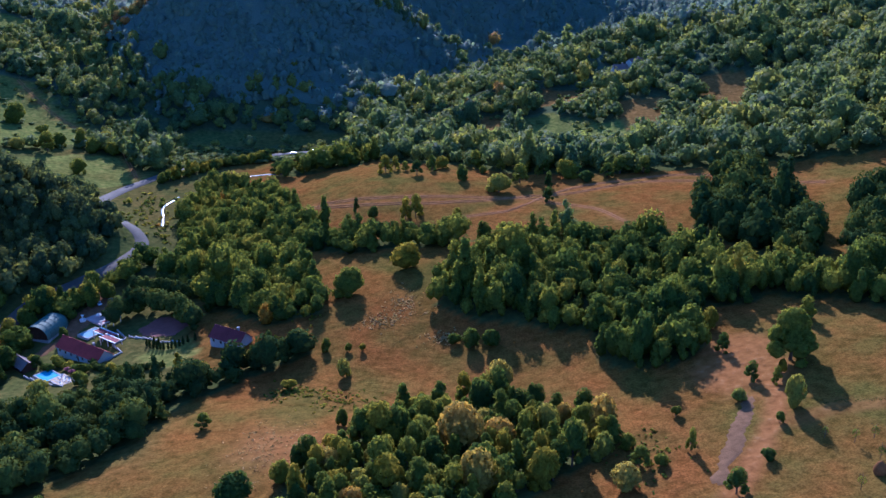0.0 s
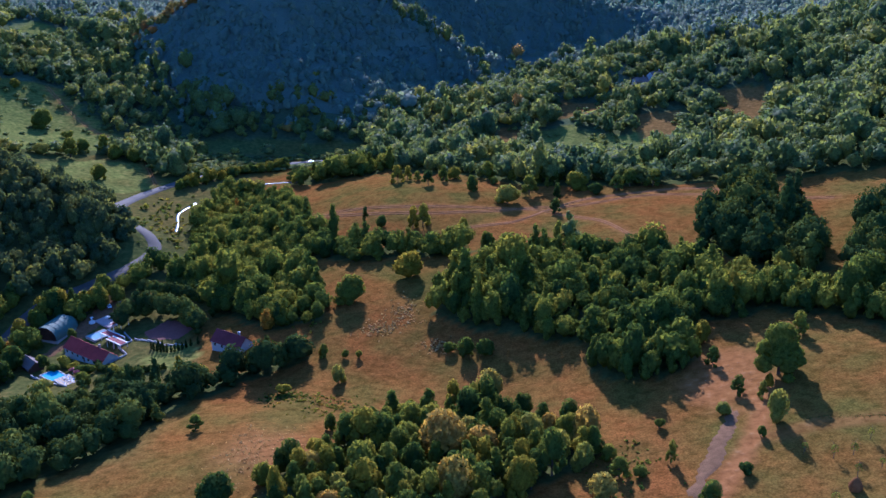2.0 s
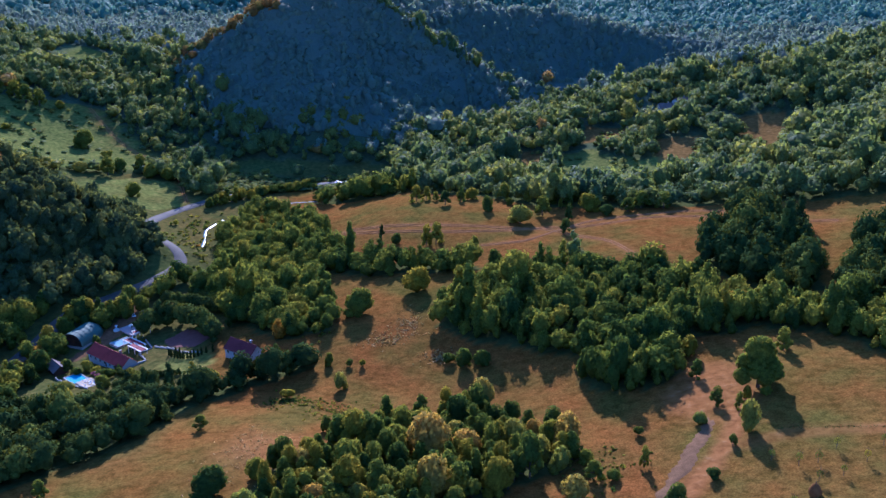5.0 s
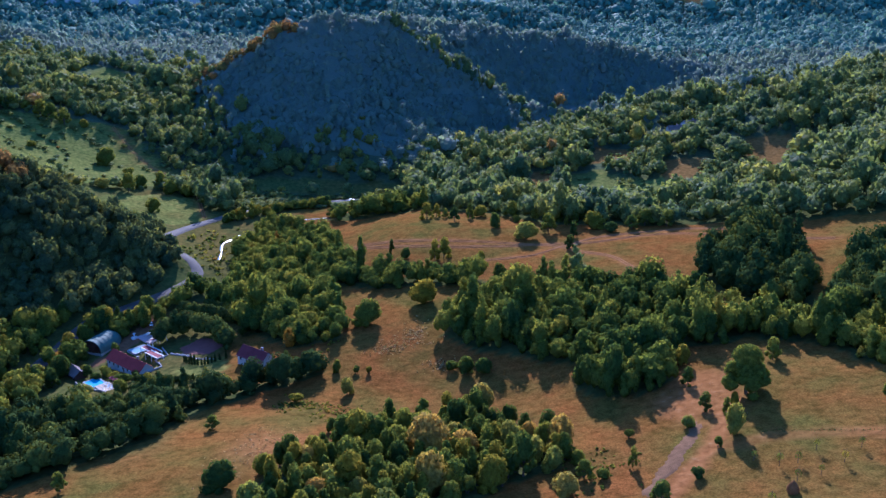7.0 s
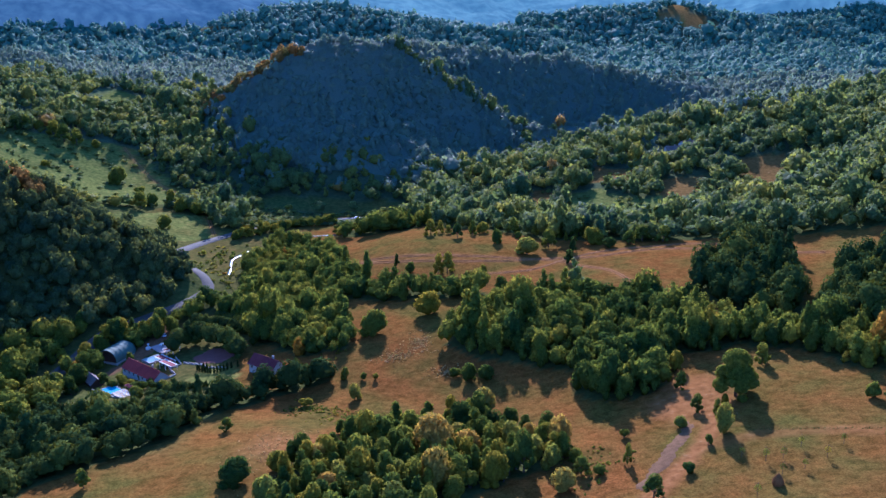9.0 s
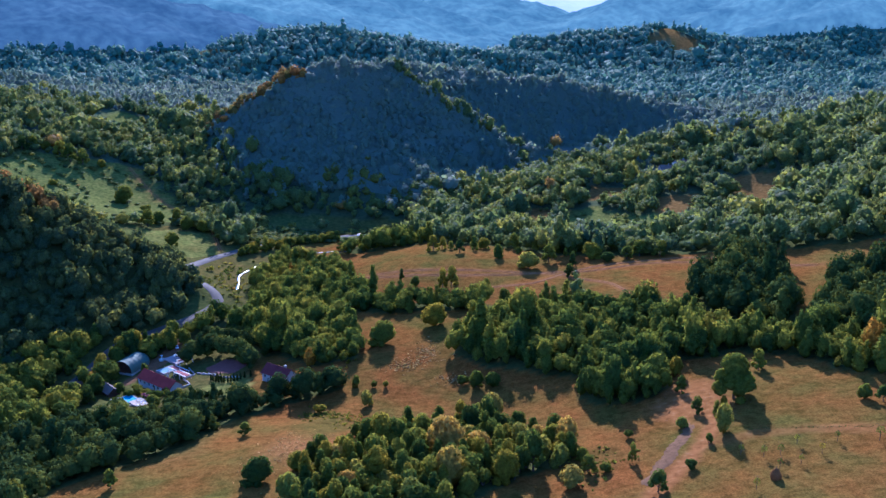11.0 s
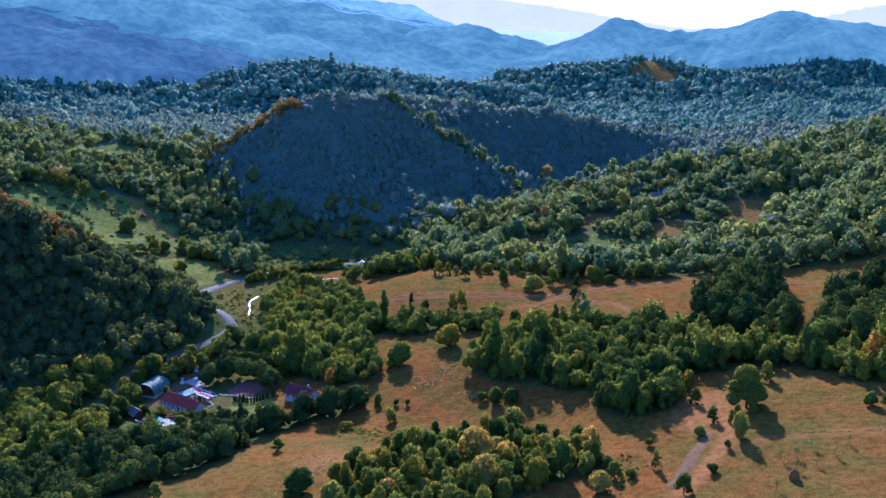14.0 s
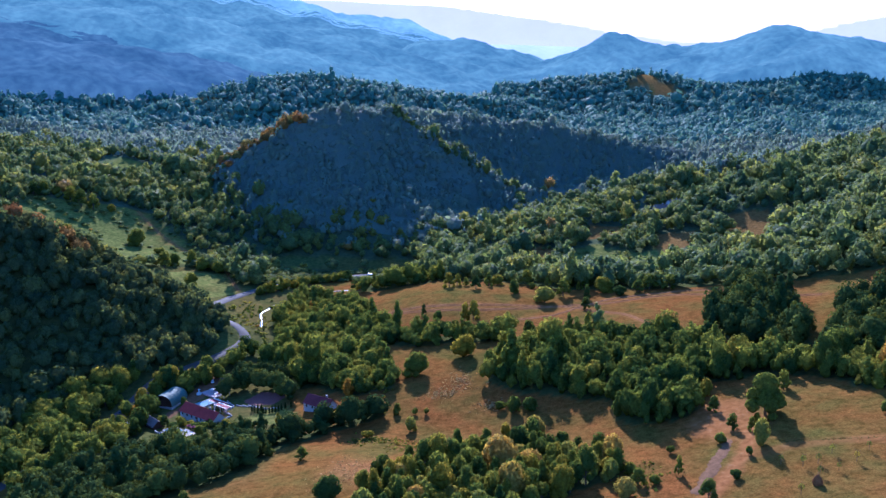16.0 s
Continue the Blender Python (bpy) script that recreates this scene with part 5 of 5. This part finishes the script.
hedge("hedge", "tall green hedge curving round the clay court", [(-149, 398), (-147, 406), (-141, 410), (-130.5, 406), (-121, 399), (-113, 388), (-108, 380)], 6.2, 12.5, 5)
hedge("hedge", "long dark hedge behind the garden", [(-150, 434), (-130, 427), (-114, 417), (-98, 402), (-86, 388)], 4.0, 7.5, 6)
hedge("hedge", "long dark hedge behind the garden", [(-140, 442), (-122, 433), (-108, 424)], 2.6, 6.0, 7)
hedge("hedge", "low green shrubs along the lawn", [(-147, 362), (-140, 352), (-128, 347), (-112, 345)], 1.8, 3.2, 8)


def thuja():
    r = np.random.default_rng(3)
    ob = thing("thuja", "slim dark evergreen clipped to a cone on the lawn", "conifer", Matrix.Identity(4), "evergreens on the lawn")
    part("trunk", rod(bmesh.new(), (0, 0, -0.3), (0, 0, 0.6), 0.1, 0.08, 6), bark, ob)
    p, a = r.uniform(0, 1, 260), r.uniform(0, 6.28, 260)
    rad = 0.75 * (1 - p) ** 0.7 * np.minimum(1, 0.5 + 4 * p) + 0.05
    c = np.stack([np.cos(a) * rad, np.sin(a) * rad, 0.25 + 4.2 * p], 1)
    u = np.stack([-np.sin(a), np.cos(a), 0 * a], 1) * 0.16
    w = np.stack([np.cos(a) * 0.08, np.sin(a) * 0.08, 0 * a + 0.32], 1)
    v = np.stack([c - u, c + u, c + w], 1).reshape(-1, 3)
    mesh_part("foliage", v, np.arange(780).reshape(-1, 3), leaf_hedge_shade, ob)
    bm = bmesh.new()
    bmesh.ops.create_cone(bm, cap_ends=True, segments=8, radius1=0.55, radius2=0.03, depth=3.9, matrix=pose(0, 0, 2.2))
    part("inner_growth", bm, leaf_hedge_shade, ob)
    return ob


first = thuja()
spots = [(-130, 366.5), (-128, 365), (-126.1, 363.8), (-124.5, 363.2), (-123, 362.6), (-121, 362.4), (-119.5, 362.2), (-118, 362.7), (-116.5, 363.4), (-115.2, 364.6), (-132, 369), (-129, 369.5), (-126.5, 367.5), (-113.5, 366), (-110.5, 366.5)]
for k, (x, y) in enumerate(spots):
    m = stand(x + 6, y + 2, 40 * k) @ Matrix.Diagonal((1, 1, 0.85 + 0.25 * ((k * 7) % 5) / 5, 1))
    if k:
        copy_thing(first, m)
    else:
        first.matrix_basis = m


# ---- vehicles ----
def car(label, m, paint):
    ob = thing("car", label, "car", m, "cars on the road")
    bm = box(bmesh.new(), -0.88, -2.1, 0.35, 0.88, 2.1, 0.95, 0.12)
    body = part("body", bm, paint, ob)
    bm = bmesh.new()
    v = [bm.verts.new(p) for p in ((-0.82, -1.6, 0.93), (0.82, -1.6, 0.93), (0.82, 1.0, 0.93), (-0.82, 1.0, 0.93), (-0.66, -1.2, 1.45), (0.66, -1.2, 1.45), (0.66, 0.4, 1.45), (-0.66, 0.4, 1.45))]
    for f in ((0, 1, 5, 4), (1, 2, 6, 5), (2, 3, 7, 6), (3, 0, 4, 7)):
        bm.faces.new([v[i] for i in f])
    part("windows", bm, glass_m, body, "dark car windows")
    part("roof", box(bmesh.new(), -0.68, -1.22, 1.43, 0.68, 0.42, 1.5, 0.03), paint, body)
    for x in (-0.85, 0.85):
        for y in (-1.3, 1.35):
            w = part("wheel", rod(bmesh.new(), (x - 0.1, y, 0.33), (x + 0.1, y, 0.33), 0.33, 0.33, 12), rubber, ob)
            part("rim", rod(bmesh.new(), (x - 0.11, y, 0.33), (x + 0.11, y, 0.33), 0.2, 0.2, 8), concrete, w)
    for x in (-0.6, 0.6):
        part("headlight", box(bmesh.new(), x - 0.18, 2.05, 0.65, x + 0.18, 2.13, 0.8, 0.02), white_paint, body)


def on_road(x, y, turn):
    return pose(x, y, float(land(x, y)) + 0.38, 0, 0, turn)


car("white car on the valley road", on_road(-128.5, 668.8, -52), car_white)
car("white car on the valley road", on_road(-108, 679, -80), car_white)
car("white car on the valley road", on_road(-93, 681.3, -92), car_white)
car("dark car parked beside the road by the farm", on_road(-198.5, 375.2, -10), car_dark)
car("white car parked in the farm drive", on_road(-162, 418, 30), car_white)
car("dark car parked in the farm drive", on_road(-157.5, 421, 30), car_dark)

gabled_house("lane_shed", "small shed with a rust-brown roof by the lane", floor_at(-193.5, 349, -30), 8, 5, 2.2, 3.6, dark_wood, roof_brown, 1, False)
car("white car parked by the lane", on_road(-189.5, 364.5, 60), car_white)
car("white car parked by the lane", on_road(-194.5, 311.5, 20), car_white)

# ---- haystack, weeds and stones of the pasture ----
stack = thing("haystack", "weathered brown haystack round a pole", "haystack", stand(114.4, 216.1))
bm = bmesh.new()
prof = [(1.5, -0.3), (1.75, 0.6), (1.7, 1.5), (1.35, 2.4), (0.8, 3.2), (0.15, 3.8)]
rings = []
rr = random.Random(4)
for rad, z in prof:
    rings.append([bm.verts.new((math.cos(6.283 * k / 14) * rad * rr.uniform(0.92, 1.08), math.sin(6.283 * k / 14) * rad * rr.uniform(0.92, 1.08), z)) for k in range(14)])
for a, b in zip(rings, rings[1:]):
    for k in range(14):
        bm.faces.new((a[k], a[(k + 1) % 14], b[(k + 1) % 14], b[k]))
bm.faces.new(rings[-1])
part("hay", bm, straw, stack, smooth_shade=True)
part("pole", rod(bmesh.new(), (0, 0, 3.5), (0, 0, 4.5), 0.06, 0.05, 6), bark, stack)


def tufts(label, seed, centre, spread, count, size, mat, category="weeds"):
    """Clumps of tall dry weeds and seedlings scattered round a place."""
    r = np.random.default_rng(seed)
    x, y = centre[0] + r.normal(size=count) * spread[0], centre[1] + r.normal(size=count) * spread[1]
    shapes = [crown_shape(r, 2, 9, 0.4, "bush") for _ in range(4)]
    rows = np.stack([x, y, land(x, y) - 0.1, size * r.lognormal(0, 0.3, count), size * 1.5 * r.lognormal(0, 0.3, count)], 1)
    tagged(new("weeds", wood_mesh("weeds", shapes, rows, mat, r, r.uniform(0, 1, count))), label, category, kind="stuff")


weed_leaf = leaf_material("dry_weeds", [(0, (0.26, 0.23, 0.09)), (0.5, (0.38, 0.28, 0.12)), (1, (0.46, 0.31, 0.14))], "tint", 0.25)
for seed, c, s, n, size in ((1, (-16, 376), (3.5, 6), 130, 0.45), (2, (-25, 362), (5, 2.5), 130, 0.45), (3, (1, 344), (4, 2.5), 110, 0.5), (4, (-19, 364), (7, 4), 90, 0.4), (5, (-53, 256), (7, 12), 320, 0.35)):
    tufts("tall dry weeds growing on the pasture", seed, c, s, n, size, weed_leaf)
for seed, c, s, n, size in ((6, (-57, 309), (4, 4), 90, 0.6), (7, (-48, 309), (5, 2), 70, 0.5), (8, (-36, 300), (6, 5), 110, 0.6), (9, (60, 243), (6, 8), 90, 0.6), (10, (-58, 385), (4, 8), 80, 0.8), (11, (-155, 500), (8, 22), 50, 1.3), (12, (-175, 545), (7, 18), 50, 1.4)):
    tufts("low green weeds and brambles at the pasture's edge", seed, c, s, n, size, leaf_wood)

r = np.random.default_rng(88)
sx, sy = 100 + r.normal(size=520) * 7, 285 + r.normal(size=520) * 9
stone_rows = np.stack([sx, sy, land(sx, sy) - 0.05, 0.16 * r.lognormal(0, 0.45, 520), 0.22 * r.lognormal(0, 0.4, 520)], 1)
rubble = plain("pale_rubble", (0.26, 0.165, 0.105), 0.95, 2.0, 0.35, 0.5, gloss=0.0)
tagged(new("stones", wood_mesh("stones", [crown_shape(r, 1, 0, 0.1, "bush") for _ in range(4)], stone_rows, rubble, r, r.uniform(0, 1, 520))), "loose pinkish stones strewn over the bare yard", "stones", kind="stuff")

# Row of dark tufts: the ditch's shadow is put into their leaf colour.
bm_line = [(118, 253), (130, 250.5), (142, 249), (160, 247)]
for k, (x, y) in enumerate([(p.x, p.y) for p in catmull(bm_line, 9)]):
    tufts("rough grass along an old field bank, darkened for ditch shadow", 40 + k, (x, y), (3.5, 0.25), 26, 0.22, leaf_hedge_shade)

# the patterns from which the trees were copied are taken away
for kinds in KINDS.values():
    for ob in kinds:
        for child in list(ob.children_recursive):
            bpy.data.objects.remove(child)
        bpy.data.objects.remove(ob)
